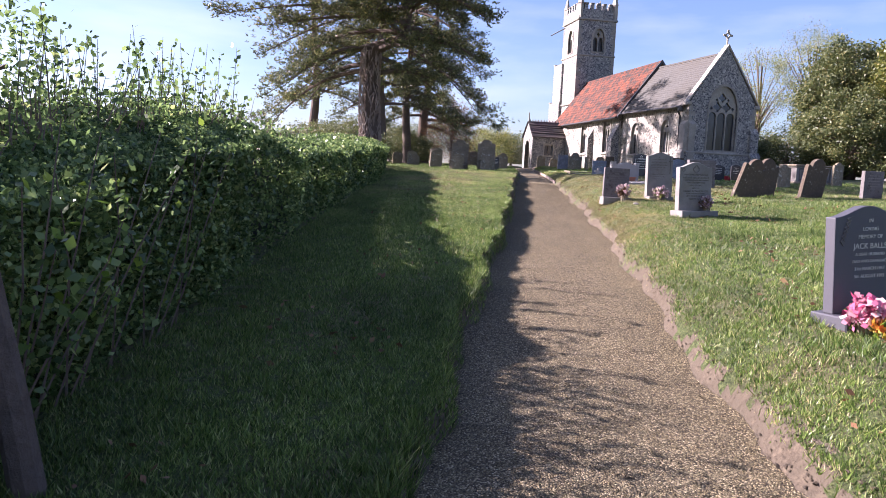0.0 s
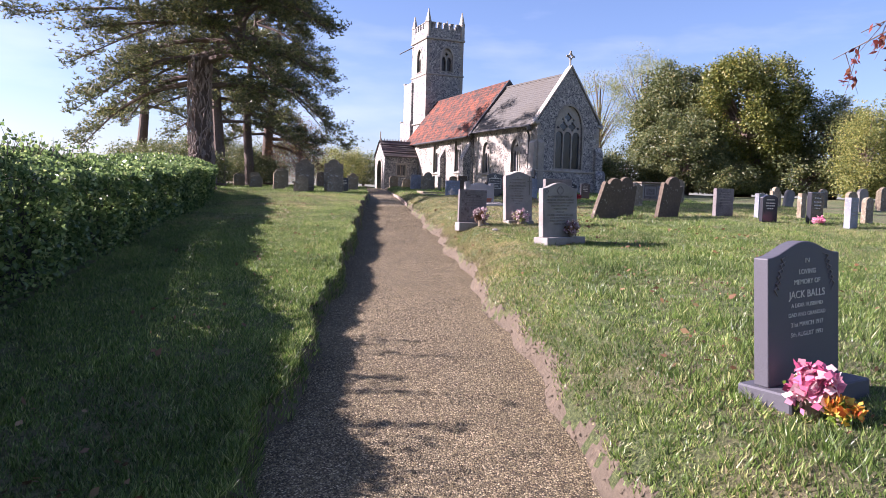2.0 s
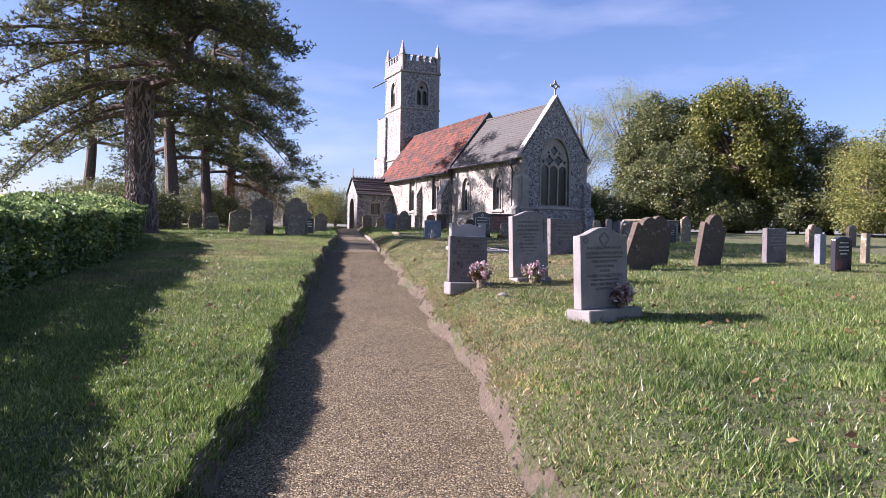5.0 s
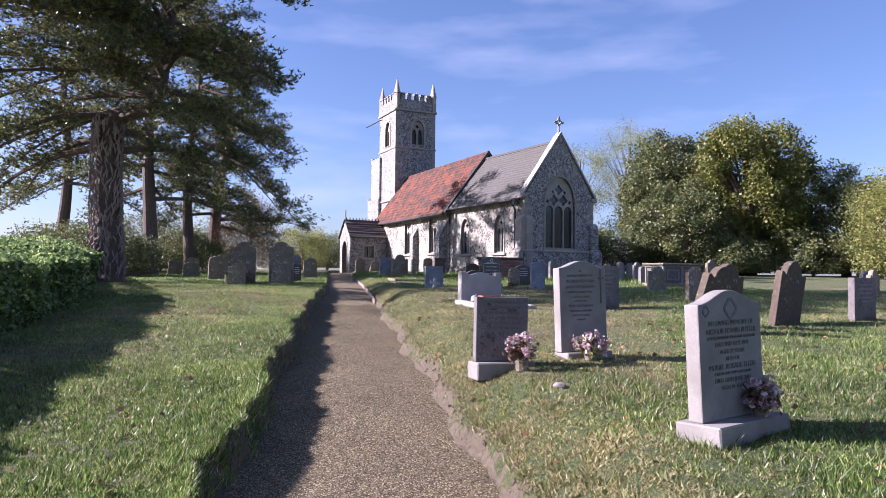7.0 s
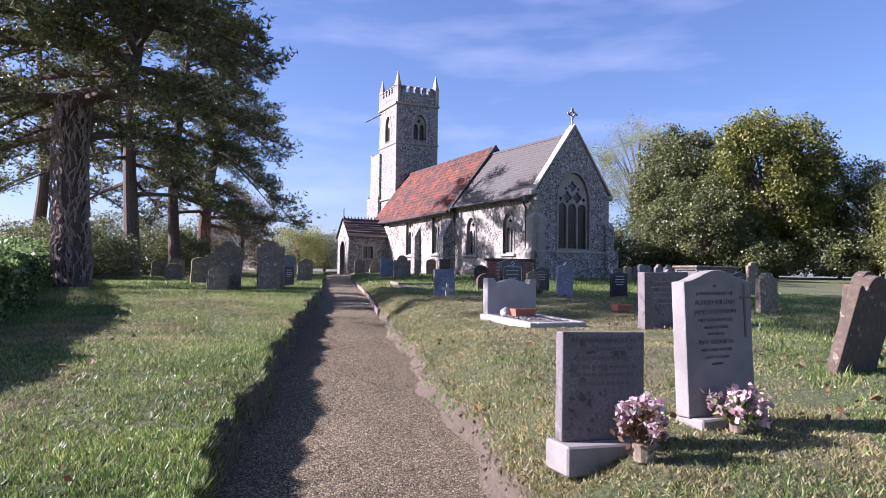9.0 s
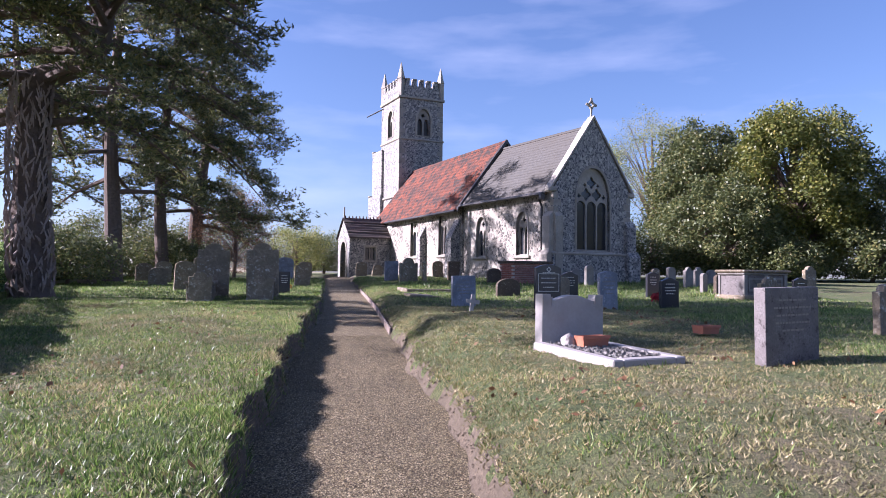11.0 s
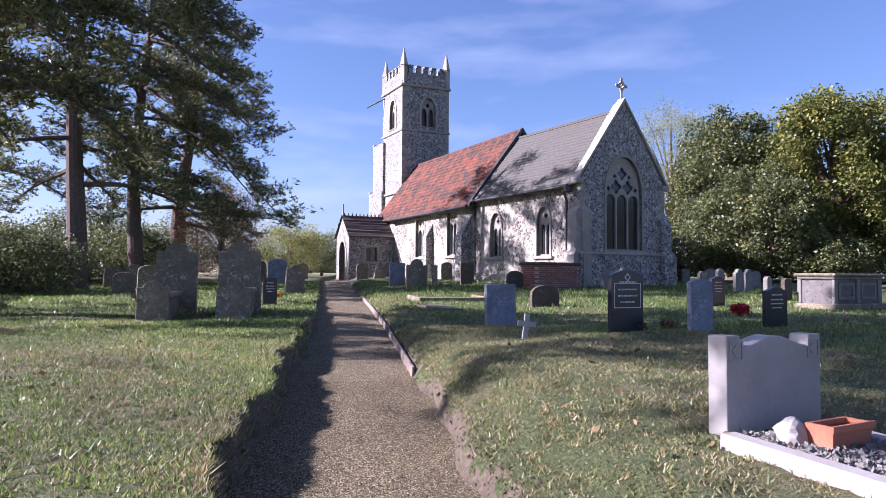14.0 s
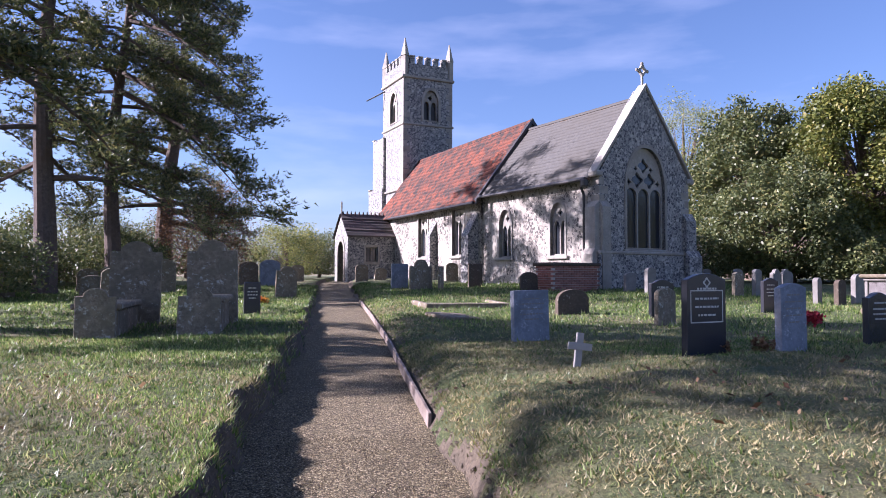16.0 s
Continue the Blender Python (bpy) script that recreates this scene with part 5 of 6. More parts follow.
# shrubs added to close bright gaps under the trees, in place of dark shade
for k, (x, y, h, r) in enumerate(((13.5, 57.5, 3.4, 3.0), (17.0, 51.5, 3.0, 2.6), (22.5, 47.3, 2.4, 2.4), (27.5, 47.0, 2.8, 3.0), (31.0, 43.0, 2.6, 3.0), (35.0, 40.5, 3.2, 3.4), (39.0, 34.0, 3.4, 3.6), (42.0, 24.0, 3.6, 4.0), (28.0, 57.0, 5.0, 4.5), (35.0, 53.0, 5.5, 4.5), (44.0, 16.0, 4.0, 4.0), (45.0, 9.0, 4.0, 4.0), (22.0, 62.0, 4.5, 4.5))):
    broadleaf(x, y, h, r, r * 0.8, 70 + k, TREE_LEAF, "dark green shrub added to fill the shaded gap under the boundary trees", 0.14, 70, 80, 0.0, 0.1, name="shrub")

# bushes mostly out of view, added to throw streaked shade across the path
for k, (x, y, h) in enumerate(((-4.3, -0.6, 3.3), (-4.3, 0.7, 3.0), (-4.2, -2.4, 3.2), (-4.7, 2.1, 3.0), (-4.8, 3.4, 2.8), (-5.0, 4.6, 2.7))):
    broadleaf(x, y, h, 1.1, 1.0, 90 + k, HEDGE_LEAF, "leggy bush mostly out of view, added to shade the path", 0.05, 60, 50, 0.35, 0.05, 1.2, name="bush")

HEDGE_Y = (-14, -4, 2.3, 4.5, 8, 12, 16, 21, 27, 34, 42, 50)
HEDGE_X = (-2.4, -2.3, -2.45, -2.7, -3.1, -3.4, -3.75, -4.7, -7.2, -10.0, -11.8, -12.5)
HEDGE_TOP_Y, HEDGE_TOP = (3, 5, 7.8, 9, 10.5, 14, 20, 27, 34), (1.45, 1.6, 1.58, 1.36, 1.17, 1.02, 0.97, 1.15, 1.35)


def build_hedge():
    rng = np.random.default_rng(77)
    hedge = tagged(empty("hedge", pose(0, 0, 0)), "tall leafy green boundary hedge with shoots above its top", "hedge")
    n = 230000
    y = rng.uniform(-13, 50, n)
    pick = rng.uniform(0, 1, n)
    y = np.where(pick < 0.35, rng.uniform(0.5, 7, n), np.where(pick < 0.7, rng.uniform(-3, 22, n), y))
    x0 = np.interp(y, HEDGE_Y, HEDGE_X)
    h = np.interp(y, HEDGE_TOP_Y, HEDGE_TOP) + 0.03 * np.sin(1.3 * y) + 0.03 * np.sin(3.7 * y)
    side = rng.uniform(0, 1, n)
    u, w = rng.uniform(0, 1, n), np.abs(rng.normal(0, 0.15, n))
    bulge = 0.12 * np.sin(2.3 * y + 1) + 0.08 * np.sin(6.1 * y)
    face, slope = side < 0.45, side < 0.72
    # upright face, then a shoulder that slopes back, then the level top
    x = np.where(face, x0 - w + bulge * (0.3 + u), np.where(slope, x0 - 0.05 - u * 0.65, x0 - 0.6 - u * 1.35))
    zz = np.where(face, h * 0.84 * u ** 0.85, np.where(slope, h * (0.84 + 0.16 * u), h) - 0.5 * w + 0.05 * np.sin(5 * x + 4 * y))
    pts = np.stack([x, y, land(x, y) + zz], -1)
    v, f = leaf_arrays(pts, np.interp(y, (2, 7, 20), (0.021, 0.028, 0.042)), rng, 0.6, 0.0)
    fast("leaves", v, f, HEDGE_LEAF, hedge)
    # near-black sheet inside the hedge: blocks the sun and paints in its inner shade
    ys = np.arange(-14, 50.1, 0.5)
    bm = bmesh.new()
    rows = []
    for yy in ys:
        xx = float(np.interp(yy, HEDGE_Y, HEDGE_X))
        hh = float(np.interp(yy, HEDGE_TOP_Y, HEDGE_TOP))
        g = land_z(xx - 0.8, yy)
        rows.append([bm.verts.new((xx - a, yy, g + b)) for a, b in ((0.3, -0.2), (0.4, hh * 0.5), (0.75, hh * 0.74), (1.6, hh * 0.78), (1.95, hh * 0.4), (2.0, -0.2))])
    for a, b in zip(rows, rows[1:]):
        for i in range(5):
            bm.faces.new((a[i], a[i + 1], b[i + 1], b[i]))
    part("inner_shade", bm, surface("hedge inner shade", ((0.01, 0.012, 0.008), (0.03, 0.03, 0.018)), (0.02, 0.02, 0.012), 12, 2, 1.0, 0.6, 0.03), hedge)
    # shoots that stand up out of the top
    bm, lp = bmesh.new(), []
    for i in range(640):
        yy = rng.uniform(-1.0, 17) if 230 < i < 330 else (rng.uniform(0.5, 8.5) if i < 231 else rng.uniform(3.0, 11))
        xx = float(np.interp(yy, HEDGE_Y, HEDGE_X)) - rng.uniform(0.5, 1.9)
        base = np.array([xx, yy, land_z(xx, yy) + float(np.interp(yy, HEDGE_TOP_Y, HEDGE_TOP)) - 0.15])
        l = rng.uniform(0.15, 0.4) if yy > 9 or i > 330 else 0.25 + 0.7 * rng.uniform(0, 1) ** (1.4 if yy < 6 else 2.2)
        tip = base + np.array([rng.uniform(-0.12, 0.2), rng.uniform(-0.15, 0.15), l])
        tube(bm, [base, (base + tip) / 2 + rng.normal(0, 0.02, 3), tip], [0.007, 0.005, 0.002], 4)
        for k in range(int(l * (22 if yy < 11 else 16))):
            f = rng.uniform(0.15, 1)
            lp.append(base + (tip - base) * f + rng.normal(0, 0.035, 3))
    tagged(part("twigwork", bm, TWIG, hedge), kind="stuff")
    lp = np.array(lp)
    v, f = leaf_arrays(lp, np.full(len(lp), 0.031), rng, 0.7, 0.0)
    fast("shoot_leaves", v, f, HEDGE_LEAF, hedge)
    # brambles arching out of the face near the start
    lp = []
    for i in range(20):
        yy = rng.uniform(1.5, 4.6)
        xx = float(np.interp(yy, HEDGE_Y, HEDGE_X)) + 0.05
        base = np.array([xx, yy, land_z(xx, yy)])
        tip = base + np.array([rng.uniform(0.1, 0.5), rng.uniform(-0.5, 0.5), rng.uniform(0.6, 1.6)])
        mid = (base + tip) / 2 + np.array([0.05, 0, 0.15])
        part("bramble", tube(bmesh.new(), [base, mid, tip], [0.008, 0.006, 0.003], 4), TWIG, hedge)
        for k in range(46):
            f = rng.uniform(0.1, 1)
            lp.append(base + (tip - base) * f + np.array([0, 0, 0.15 * math.sin(math.pi * f)]) + rng.normal(0, 0.06, 3))
    v, f = leaf_arrays(np.array(lp), np.full(len(lp), 0.03), rng, 0.65, 0.1)
    fast("bramble_leaves", v, f, HEDGE_LEAF, hedge)
    lp = np.array(lp)[::9]
    v, f = leaf_arrays(lp + rng.normal(0, 0.05, lp.shape), np.full(len(lp), 0.036), rng, 0.7, 0.1)
    fast("young_leaves", v, f, BRIGHT_LEAF, hedge)


build_hedge()


# ---- tombs and grave furniture ----
def chest_tomb(x, y, yaw, length, width, h, label):
    """A chest tomb: panelled sides with corner pilasters under a moulded lid."""
    z = land_z(x, y) - 0.05
    t = tagged(empty("chest_tomb", pose(x, y, z, 0, 0, yaw)), label, "tomb")
    a, b = length / 2, width / 2
    part("base_course", one_box(-a - 0.08, a + 0.08, -b - 0.08, b + 0.08, 0, 0.16, bevel=0.02), STONE_OLD, t)
    part("body", one_box(-a + 0.03, a - 0.03, -b + 0.03, b - 0.03, 0.16, h - 0.14), STONE_MOTTLED, t)
    for sx_ in (-1, 0, 1):
        for sy_ in (-1, 1):
            cx_, cy_ = sx_ * (a - 0.07), sy_ * (b - 0.02)
            part("pilaster", one_box(cx_ - 0.07, cx_ + 0.07, cy_ - 0.035, cy_ + 0.035, 0.16, h - 0.14, bevel=0.012), STONE_PALE, t)
    for sx_ in (-1, 1):
        c0, c1 = (-a + 0.2, -0.13) if sx_ < 0 else (0.13, a - 0.2)
        part("panel", plate(rect(c0, c1, 0.26, h - 0.22), [rect(c0 + 0.06, c1 - 0.06, 0.32, h - 0.28)], 0.03, "y", -b + 0.005), STONE_PALE, t)
    part("cornice", one_box(-a - 0.03, a + 0.03, -b - 0.03, b + 0.03, h - 0.14, h - 0.08, bevel=0.02), STONE_PALE, t)
    part("lid", one_box(-a - 0.09, a + 0.09, -b - 0.09, b + 0.09, h - 0.08, h, bevel=0.03), STONE_OLD, t)
    return t


chest_tomb(11.3, 31.1, 22, 1.85, 0.85, 0.86, "pale panelled stone chest tomb with moulded lid")
for x, y, yaw, l, wd, h in ((-3.3, 28.0, 8, 0.5, 1.5, 0.42), (-2.05, 28.2, 6, 0.5, 1.2, 0.45)):
    z = land_z(x, y)
    t = tagged(empty("body_stone", pose(x, y, z, 0, 0, yaw)), "low mossy body stone between head and foot stones", "tomb")
    part("body", one_box(-l / 2, l / 2, -wd / 2, wd / 2, -0.1, h - 0.08, bevel=0.015), STONE_OLD, t)
    part("lid", one_box(-l / 2 - 0.05, l / 2 + 0.05, -wd / 2 - 0.04, wd / 2 + 0.04, h - 0.08, h, bevel=0.02), STONE_OLD, t)


def kerb_grave(x, y, yaw, width, length, label, material, fill, height=0.1):
    """Four kerbs round a bed; it runs from its head at the origin towards local -y."""
    z = land_z(x, y)
    slope = math.degrees(math.atan2(land_z(x, y) - land_z(x + length * math.sin(radians(yaw)), y - length * math.cos(radians(yaw))), length))
    g = tagged(empty("grave_kerb", pose(x, y, z, slope, 0, yaw)), label, "grave")
    a = width / 2
    for b in ((-a, -a + 0.12, -length, 0), (a - 0.12, a, -length, 0), (-a + 0.12, a - 0.12, -length, -length + 0.12)):
        part("kerb", one_box(*b, -0.12, height, bevel=0.012), material, g)
    part("bed", one_box(-a + 0.12, a - 0.12, -length + 0.12, 0, -0.1, height * 0.45), fill, g)
    return g


grave = kerb_grave(2.33, 19.45, 20, 0.86, 1.25, "white marble kerb round a bed of grey chippings", STONE_WHITE, CHIPPINGS, 0.06)
rng_c = np.random.default_rng(9)
n = 1500
cp = np.stack([rng_c.uniform(-0.3, 0.3, n), rng_c.uniform(-1.1, -0.03, n), rng_c.uniform(0.035, 0.06, n)], -1)
v, f = leaf_arrays(cp, np.full(n, 0.016), rng_c, 0.8)
tagged(fast("chippings", v, f, CHIPPINGS, grave), kind="stuff")
kerb_grave(2.2, 34.3, 10, 1.9, 1.3, "sunken broken stone kerb of an old grave", STONE_OLD, TURF, 0.1)
sl = tagged(part("ledger_stone", one_box(-0.35, 0.35, -0.5, 0.5, -0.05, 0.06, bevel=0.02), STONE_OLD), "fallen grey ledger stone lying in grass", "tomb")
sl.matrix_world = pose(1.75, 30.6, land_z(1.75, 30.6), 2, 3, 15)


def trough(x, y, yaw, l, w, h, label):
    z = land_z(x, y) + 0.03
    t = tagged(empty("planter", pose(x, y, z, 0, 0, yaw)), label, "planter")
    bm = bmesh.new()
    b0 = [bm.verts.new(p) for p in ((-l * .46, -w * .43, 0), (l * .46, -w * .43, 0), (l * .46, w * .43, 0), (-l * .46, w * .43, 0))]
    t0 = [bm.verts.new(p) for p in ((-l / 2, -w / 2, h), (l / 2, -w / 2, h), (l / 2, w / 2, h), (-l / 2, w / 2, h))]
    t1 = [bm.verts.new(p) for p in ((-l / 2 + .02, -w / 2 + .02, h), (l / 2 - .02, -w / 2 + .02, h), (l / 2 - .02, w / 2 - .02, h), (-l / 2 + .02, w / 2 - .02, h))]
    i0 = [bm.verts.new(p) for p in ((-l * .44, -w * .4, h * .7), (l * .44, -w * .4, h * .7), (l * .44, w * .4, h * .7), (-l * .44, w * .4, h * .7))]
    for p, q in ((b0, t0), (t0, t1), (t1, i0)):
        for i in range(4):
            bm.faces.new((p[i - 1], p[i], q[i], q[i - 1]))
    bm.faces.new(b0[::-1])
    bm.faces.new(i0)
    part("pot", bm, TERRACOTTA, t)
    part("rim", plate([(-l / 2 - .008, h - .03), (l / 2 + .008, h - .03), (l / 2 + .008, h + .006), (-l / 2 - .008, h + .006)], [], 0.012, "y", -w / 2 - 0.01, 0.003), TERRACOTTA, t)
    part("compost", one_box(-l * .43, l * .43, -w * .39, w * .39, h * .6, h * .78), SOIL, t)
    return t


trough(2.5, 19.15, 22, 0.34, 0.15, 0.13, "rectangular terracotta planter with dry compost")
trough(4.37, 20.4, 15, 0.26, 0.2, 0.1, "terracotta bowl standing in long grass")


def boulder(x, y, r, material, name, label, seed, squash=0.8, lift=0.0):
    rng = np.random.default_rng(seed)
    bm = bmesh.new()
    bmesh.ops.create_icosphere(bm, subdivisions=3, radius=r)
    for vv in bm.verts:
        k = 1 + 0.22 * noise.noise(vv.co / r * 1.6 + Vector((seed, 0, 0))) + 0.08 * noise.noise(vv.co / r * 5)
        vv.co = Vector((vv.co.x * k, vv.co.y * k, vv.co.z * k * squash))
    ob = tagged(part(name, bm, material), label, "stone")
    ob.location = (x, y, land_z(x, y) + lift + r * squash * 0.6)
    return ob


boulder(2.27, 19.2, 0.08, STONE_WHITE, "boulder", "small pale lichened stone on the grave", 3, 1.1, 0.03)
dsc = boulder(1.84, 12.44, 0.05, STONE_PALE, "flower_holder", "small round metal flower holder set in grass", 5, 0.5)


def small_cross(x, y):
    c = tagged(empty("grave_cross", pose(x, y, land_z(x, y), 0, 7, 12)), "small white wooden grave cross leaning in grass", "cross")
    part("upright", one_box(-0.035, 0.035, -0.014, 0.014, -0.1, 0.31, bevel=0.004), STONE_WHITE, c)
    part("crossbar", one_box(-0.125, 0.125, -0.024, -0.014, 0.155, 0.22, bevel=0.003), STONE_WHITE, c)


small_cross(2.05, 24.2)


def brick_tomb(x, y, yaw, length, width, courses):
    z = land_z(x, y) - 0.05
    t = tagged(empty("brick_tomb", pose(x, y, z, 0, 0, yaw)), "old red brick table tomb with dark stone slab", "tomb")
    a, b, ch = length / 2, width / 2, 0.075
    h = courses * ch
    part("core", one_box(-a + 0.012, a - 0.012, -b + 0.012, b - 0.012, 0, h), MORTAR, t)
    me = bpy.data.meshes.new("brick")
    bm = one_box(-0.1055, 0.1055, -0.05, 0.05, 0.0, 0.065, bevel=0.004)
    bm.to_mesh(me)
    bm.free()
    me.materials.append(BRICK)
    for k in range(courses):
        for fixed, run, turn in ((-b + 0.045, a, 0), (-a + 0.045, b, 90), (a - 0.045, b, 90)):
            s = -run + (0.11 if k % 2 else 0.22)
            while s < run - 0.05:
                ob = new("brick", me)
                ob.parent = t
                ob.matrix_local = pose(s, fixed, k * ch + 0.005, 0, 0, 0) if turn == 0 else pose(fixed, s, k * ch + 0.005, 0, 0, 90)
                s += 0.222
    part("slab", one_box(-a - 0.07, a + 0.07, -b - 0.07, b + 0.07, h, h + 0.11, bevel=0.025), STONE_BROWN, t)


brick_tomb(6.9, 40.6, 23.5, 1.95, 0.9, 12)


def flowers(x, y, r, h, petals, label, seed, count=60, leaf_share=0.5, size=0.02, lift=0.02, extra=None):
    """A bunch of flowers: stems, leaves, and round heads made of petals."""
    rng = np.random.default_rng(seed)
    z = land_z(x, y) + lift
    t = tagged(empty("flowers", pose(x, y, z)), label, "flowers")
    part("pot", tube(bmesh.new(), [(0, 0, -0.02), (0, 0, 0.07)], [0.045, 0.055], 10), STONE_OLD, t)
    bm = bmesh.new()
    heads = []
    for i in range(count):
        a, d = rng.uniform(0, 2 * math.pi), r * math.sqrt(rng.uniform(0, 1))
        tip = np.array([d * math.cos(a), d * math.sin(a), h * (0.35 + 0.65 * rng.uniform(0, 1)) * (1 - 0.25 * (d / r) ** 2)])
        if i % 3 == 0:
            tube(bm, [(0, 0, 0.03), tip * 0.6, tip], [0.003, 0.003, 0.002], 3)
        heads.append(tip)
    part("stems", bm, TWIG, t)
    heads = np.array(heads)
    k = int(count * leaf_share)
    lv = np.repeat(heads[:max(k, 1)] * 0.7, 6, 0) + rng.normal(0, 0.03, (max(k, 1) * 6, 3))
    v, f = leaf_arrays(lv, np.full(len(lv), 0.03), rng, 0.5)
    tagged(fast("foliage", v, f, BRIGHT_LEAF if extra is None else extra, t), kind="stuff")
    pv = np.repeat(heads, 14, 0) + rng.normal(0, size * 0.8, (count * 14, 3))
    v, f = leaf_arrays(pv, np.full(len(pv), size), rng, 0.8)
    tagged(fast("petals", v, f, petals, t), kind="stuff")
    return t


flowers(2.58, 5.08, 0.1, 0.25, PINK_PETAL, "bunch of pink and white silk roses", 1, 46, 0.2, 0.032)
flowers(2.68, 4.95, 0.08, 0.12, YELLOW_PETAL, "bunch of yellow and orange silk flowers", 2, 18, 0.8, 0.022)
flowers(2.79, 11.32, 0.12, 0.25, MAUVE_PETAL, "faded pink and brown dried flowers in stone pot", 3, 26, 0.9, 0.017, 0.1, BROWN_LEAF)
flowers(1.68, 13.04, 0.12, 0.3, MAUVE_PETAL, "mauve and white flowers with dried brown sprays", 4, 26, 0.9, 0.017, 0.03, BROWN_LEAF)
flowers(2.42, 13.48, 0.14, 0.24, MAUVE_PETAL, "pale pink and cream flowers with yellow leaves", 5, 26, 0.9, 0.02, 0.03, PALE_LEAF)
flowers(7.4, 28.7, 0.16, 0.2, RED_PETAL, "bright red flowers in low bowl", 6, 50, 0.1, 0.03)
flowers(3.78, 24.9, 0.1, 0.17, BROWN_LEAF, "dead brown potted plant beside granite headstone", 7, 40, 0.8, 0.016, 0.0, BROWN_LEAF)
flowers(4.1, 24.6, 0.11, 0.18, BROWN_LEAF, "dead brown potted plant in dry mound", 8, 40, 0.8, 0.016, 0.0, DRY_BLADES)
flowers(-2.2, 34.6, 0.16, 0.14, YELLOW_PETAL, "orange flowers lying before a headstone", 9, 36, 0.4, 0.03, 0.0, BROWN_LEAF)
flowers(8.85, 15.1, 0.1, 0.14, PINK_PETAL, "small pink flowers before a dark headstone", 10, 24, 0.3, 0.026)

# timber edging along the right side of the path
ey = 23.25
while ey < 37.5:
    x0, x1 = float(np.interp(ey, EDGE_Y, EDGE_R)), float(np.interp(ey + 1.19, EDGE_Y, EDGE_R))
    z0 = float(np.interp(ey + 0.6, PATH_Y, PATH_Z))
    bd = tagged(part("edging_board", one_box(-0.014, 0.014, 0, 1.185, -0.1, 0.085, bevel=0.004), TIMBER), "weathered grey timber board edging the gravel path", "edging", "path edging boards")
    bd.matrix_world = pose(x0 + 0.02, ey, z0, math.degrees(math.atan(0.03)), rng_s.uniform(-3, 3), math.degrees(math.atan2(x0 - x1, 1.19)))
    ey += 1.19

# leaning old post at the foot of the hedge
post = tagged(empty("hedge_post", pose(-1.98, 2.1, land_z(-1.98, 2.1), 0, -9, 20)), "leaning dark weathered post at the hedge foot", "post")
part("shaft", tube(bmesh.new(), [(0, 0, -0.1), (0.01, 0, 0.4), (0, 0.01, 0.8), (0.005, 0, 1.0)], [0.075, 0.07, 0.066, 0.06], 9), BARK, post)


def cherry(x, y):
    """A small tree whose drooping red-leaved sprays hang over the lawn."""
    rng = np.random.default_rng(61)
    t = tagged(empty("cherry_tree", pose(x, y, land_z(x, y))), "small ornamental cherry with drooping red autumn leaves", "tree")
    part("trunk", tube(bmesh.new(), [(0, 0, -0.1), (0.03, 0, 1.2), (0, 0.05, 2.4)], [0.09, 0.07, 0.05], 8), TWIG, t)
    lp = []
    for k in range(16):
        a = k * 2.4
        tip = np.array([math.cos(a) * rng.uniform(1.6, 2.9), math.sin(a) * rng.uniform(1.6, 2.9), rng.uniform(2.1, 3.4)])
        mid = tip * 0.55 + np.array([0, 0, 1.7])
        bm = tube(bmesh.new(), [(0, 0, 2.2), mid, tip], [0.035, 0.018, 0.004], 5)
        for j in range(9):
            s = rng.uniform(0.4, 1)
            p = mid + (tip - mid) * (s - 0.4) / 0.6
            q = p + np.array([rng.normal(0, 0.15), rng.normal(0, 0.15), -rng.uniform(0.15, 0.5)])
            tube(bm, [p, q], [0.006, 0.002], 3)
            lp += [p + (q - p) * rng.uniform(0.2, 1) + rng.normal(0, 0.03, 3) for _ in range(7)]
        part("branch", bm, TWIG, t)
    v, f = leaf_arrays(np.array(lp), np.full(len(lp), 0.045), rng, 0.45, 0.1)
    fast("crown", v, f, RED_LEAF, t)


cherry(6.9, 7.6)


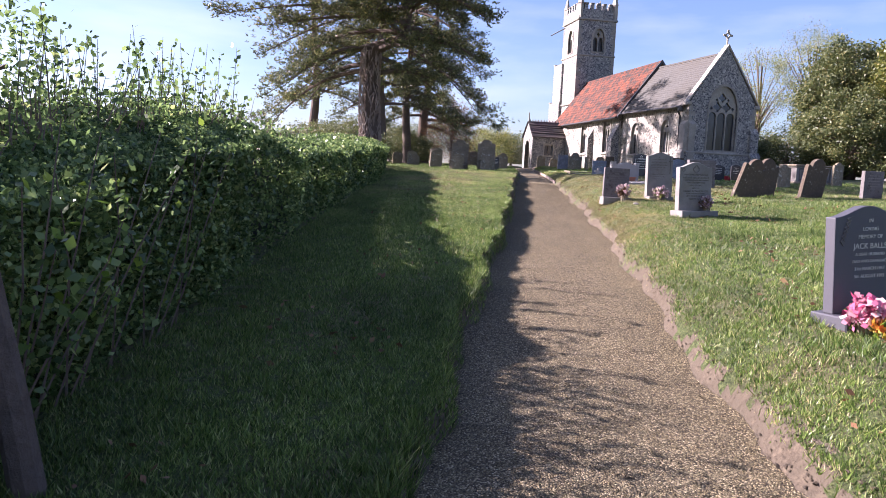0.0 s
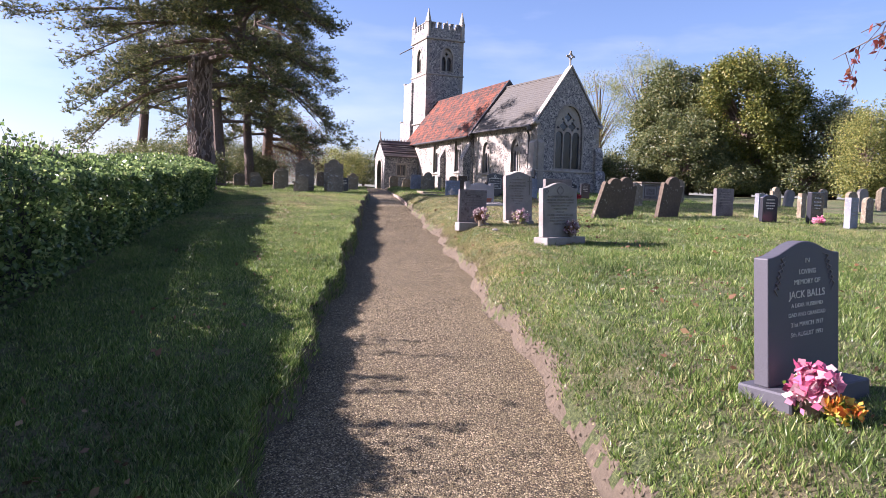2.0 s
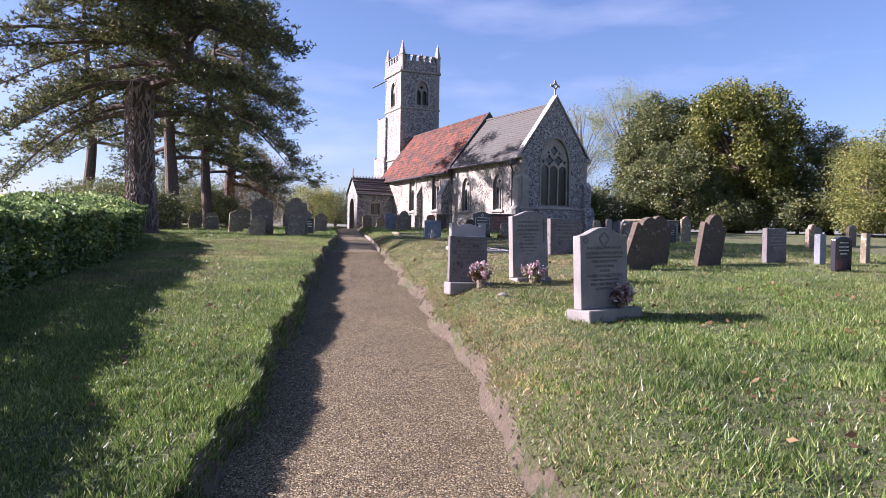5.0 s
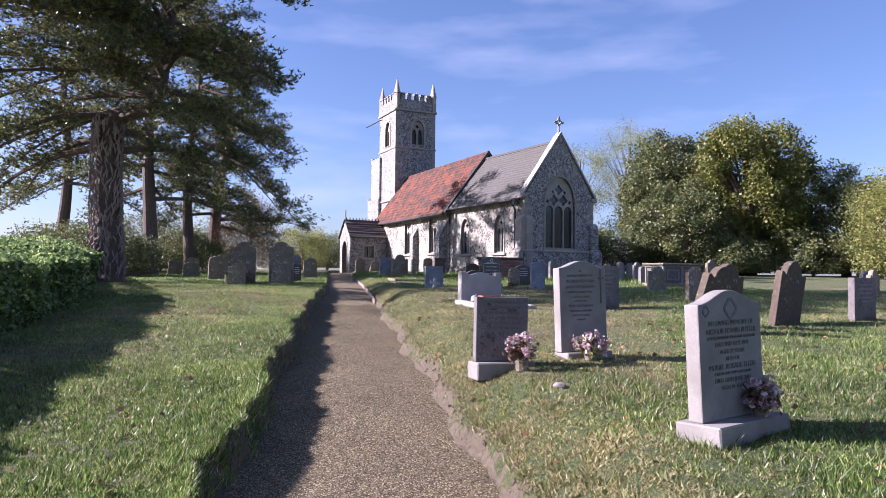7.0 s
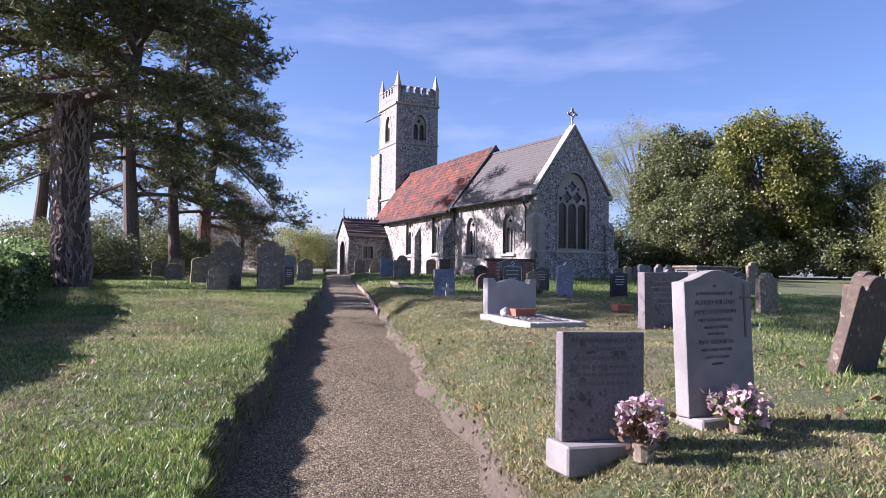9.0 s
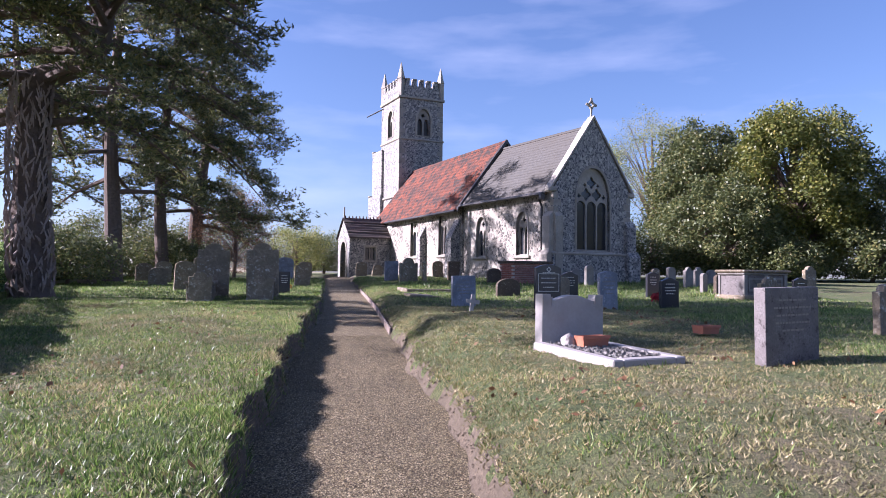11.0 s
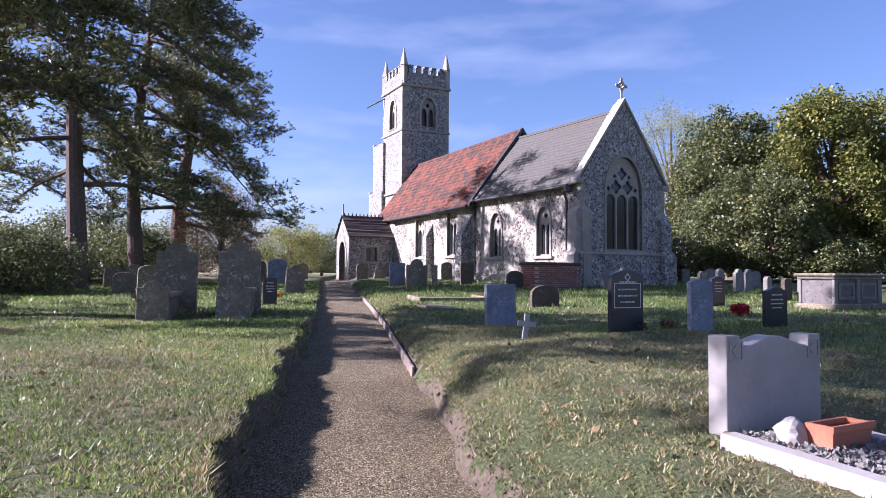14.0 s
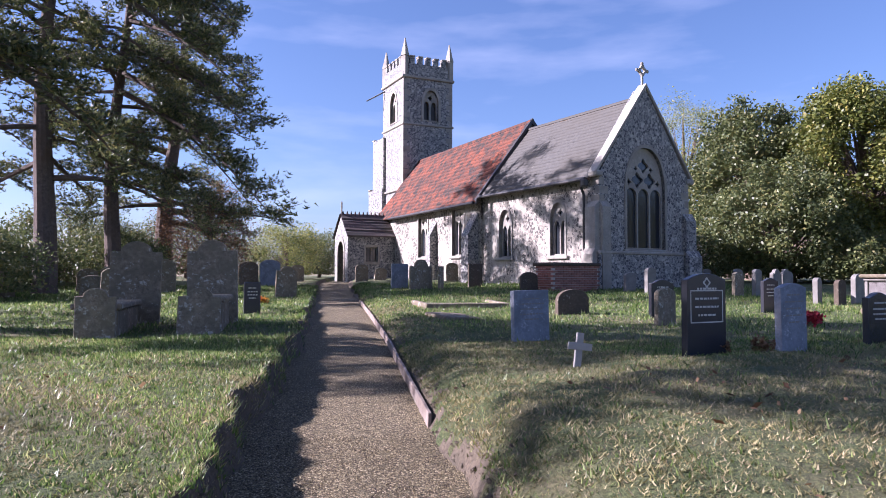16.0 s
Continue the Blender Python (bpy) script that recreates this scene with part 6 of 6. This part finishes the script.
# ---- grass, litter ----
def sward():
    rng = np.random.default_rng(21)
    n = 1300000
    y = np.concatenate([rng.uniform(0.6, 14, int(n * 0.4)), rng.uniform(9, 27, int(n * 0.48)), rng.uniform(25, 46, n - int(n * 0.4) - int(n * 0.48))])
    side = rng.uniform(0, 1, n) < 0.42
    xl, xr = edges(y)
    hx = np.interp(y, HEDGE_Y, HEDGE_X)
    u = rng.uniform(0, 1, n)
    x = np.where(side, xl - 0.01 - u ** 1.15 * np.clip(xl - hx, 0.5, 9), xr + 0.1 + 0.02 * rng.normal(size=n) + u ** 1.35 * np.interp(y, (0, 6, 20, 40), (4.2, 7, 11, 15)))
    # the worn strip beside the path stays thin
    keep = (side | (x > xr + 0.22) | (rng.uniform(0, 1, n) < np.interp(y, (9, 13), (0.5, 1.0))))
    x, y = x[keep], y[keep]
    xl, xr = edges(y)
    n = len(x)
    patch = 0.5 + 0.5 * np.sin(1.1 * x + 1.7 * np.sin(0.6 * y)) * np.sin(0.8 * y + 0.9 * np.sin(1.3 * x + 2))
    patch2 = 0.5 + 0.5 * np.sin(4.3 * x + 2 * np.sin(1.9 * y)) * np.sin(3.7 * y + np.sin(2.9 * x))
    worn = np.interp(y, (4, 8, 12, 17, 25, 29), (0.06, 0.22, 0.95, 1.5, 1.4, 0.5)) * np.where(x > np.interp(y, (12, 18), (2.6, 5.0)), 0.5, 1) * np.where(x < xl, 0.5, 1) + np.where((x > xr) & (x < xr + 0.9), 0.25, 0)
    dry = rng.uniform(0, 1, n) < np.clip(worn * (0.35 + 0.9 * patch) * (0.6 + 0.7 * patch2) + 0.9 * np.exp(-((x - 2.2) ** 2 + (y - 22.8) ** 2) / 1.6), 0, 0.95)
    long = (patch2 > 0.62) & (x > 2.0) & (rng.uniform(0, 1, n) < 0.5)
    h = np.where(dry, rng.uniform(0.018, 0.05, n), rng.uniform(0.03, 0.075, n)) * (0.75 + 0.5 * patch2)
    tussock = 0.5 + 0.5 * np.sin(17 * x + 3 * np.sin(5 * y)) * np.sin(15 * y + 3 * np.sin(6 * x + 1))
    h = np.where(long & ~dry, h * 1.7, h) * (0.55 + 0.8 * tussock)
    h = np.where((x < xl) & (x > xl - 0.16), h * 1.35, h)
    h *= np.interp(y, (0, 12, 24, 46), (0.8, 0.62, 0.66, 1.4))
    w = np.interp(y, (0, 8, 24, 30, 46), (0.0042, 0.0048, 0.0052, 0.01, 0.018)) * rng.uniform(0.5, 1.6, n)
    a, b = rng.uniform(0, 2 * math.pi, n), rng.uniform(0, 2 * math.pi, n)
    lean = np.where(dry, rng.uniform(0.4, 1.6, n), rng.uniform(0.15, 1.0, n)) * h
    z = land(x, y) - 0.004
    c = np.stack([x, y, z], -1)
    e = np.stack([np.cos(a) * w, np.sin(a) * w, np.zeros(n)], -1)
    tip = c + np.stack([np.cos(b) * lean, np.sin(b) * lean, h], -1)
    for name, sel, material, label in (("grass", ~dry, BLADES, "short green churchyard grass"), ("dry_grass", dry, DRY_BLADES, "dry pale grass clippings and worn turf")):
        k = int(sel.sum())
        v = np.stack([c[sel] - e[sel], c[sel] + e[sel], tip[sel]], 1).reshape(-1, 3)
        tagged(fast(name, v, np.arange(3 * k).reshape(k, 3), material), label, "grass", kind="stuff")


sward()


def litter():
    rng = np.random.default_rng(33)
    n = 3200
    y = rng.uniform(1.5, 24, n)
    xl, xr = edges(y)
    right = rng.uniform(0, 1, n) < 0.78
    x = np.where(right, xr + 0.1 + rng.uniform(0, 1, n) ** 0.8 * 5.0, xl - rng.uniform(0, 1, n) * 2.2)
    clump = np.sin(1.9 * x + y) * np.sin(1.3 * y - x) > 0.1
    x, y = x[clump], y[clump]
    n = len(x)
    p = np.stack([x, y, land(x, y) + 0.035], -1)
    v, f = leaf_arrays(p, rng.uniform(0.013, 0.036, n), rng, 0.6, 0.55)
    tagged(fast("fallen_leaves", v, f, BROWN_LEAF), "scattered brown and orange fallen leaves on the turf", "leaves", kind="stuff")
    n = 5000
    y = rng.uniform(0.5, 24, n)
    xl, xr = edges(y)
    left_side = rng.uniform(0, 1, n) < 0.3
    x = np.where(left_side, xl + rng.uniform(-0.08, 0.05, n), xr + rng.normal(0.03, 0.07, n))
    s = (0.004 + 0.02 * rng.uniform(0, 1, n) ** 3)[:, None]
    p = np.stack([x, y, land(x, y) + 0.004], -1)
    lump = np.array([[1, 0, 0], [-0.6, 0.8, 0], [-0.6, -0.8, 0], [0, 0, 0.8]])
    v = (p[:, None, :] + (lump[None] + rng.normal(0, 0.25, (n, 4, 3))) * s[:, :, None]).reshape(-1, 3)
    i = np.arange(n)[:, None] * 4
    f = np.concatenate([i + np.array([[0, 1, 3]]), i + np.array([[1, 2, 3]]), i + np.array([[2, 0, 3]])])
    tagged(fast("soil_clods", v, f, SOIL), "crumbled brown soil along the path edges", "soil", kind="stuff")
    n = 20000
    y = rng.uniform(1.5, 23, n)
    xl, xr = edges(y)
    x = xl + (xr - xl) * rng.uniform(0.01, 0.99, n)
    p = np.stack([x, y, np.interp(y, PATH_Y, PATH_Z) + 0.014], -1)
    s = rng.uniform(0.005, 0.012, n)[:, None]
    oct_ = np.array([[1, 0, 0], [-0.6, 0.8, 0], [-0.6, -0.8, 0], [0, 0, 0.75]])
    v = (p[:, None, :] + (oct_[None] + rng.normal(0, 0.22, (n, 4, 3))) * s[:, :, None]).reshape(-1, 3)
    i = np.arange(n)[:, None] * 4
    f = np.concatenate([i + np.array([[0, 1, 3]]), i + np.array([[1, 2, 3]]), i + np.array([[2, 0, 3]])])
    tagged(fast("loose_stones", v, f, GRAVEL), "loose brown stones on the gravel path", "gravel", kind="stuff")


litter()
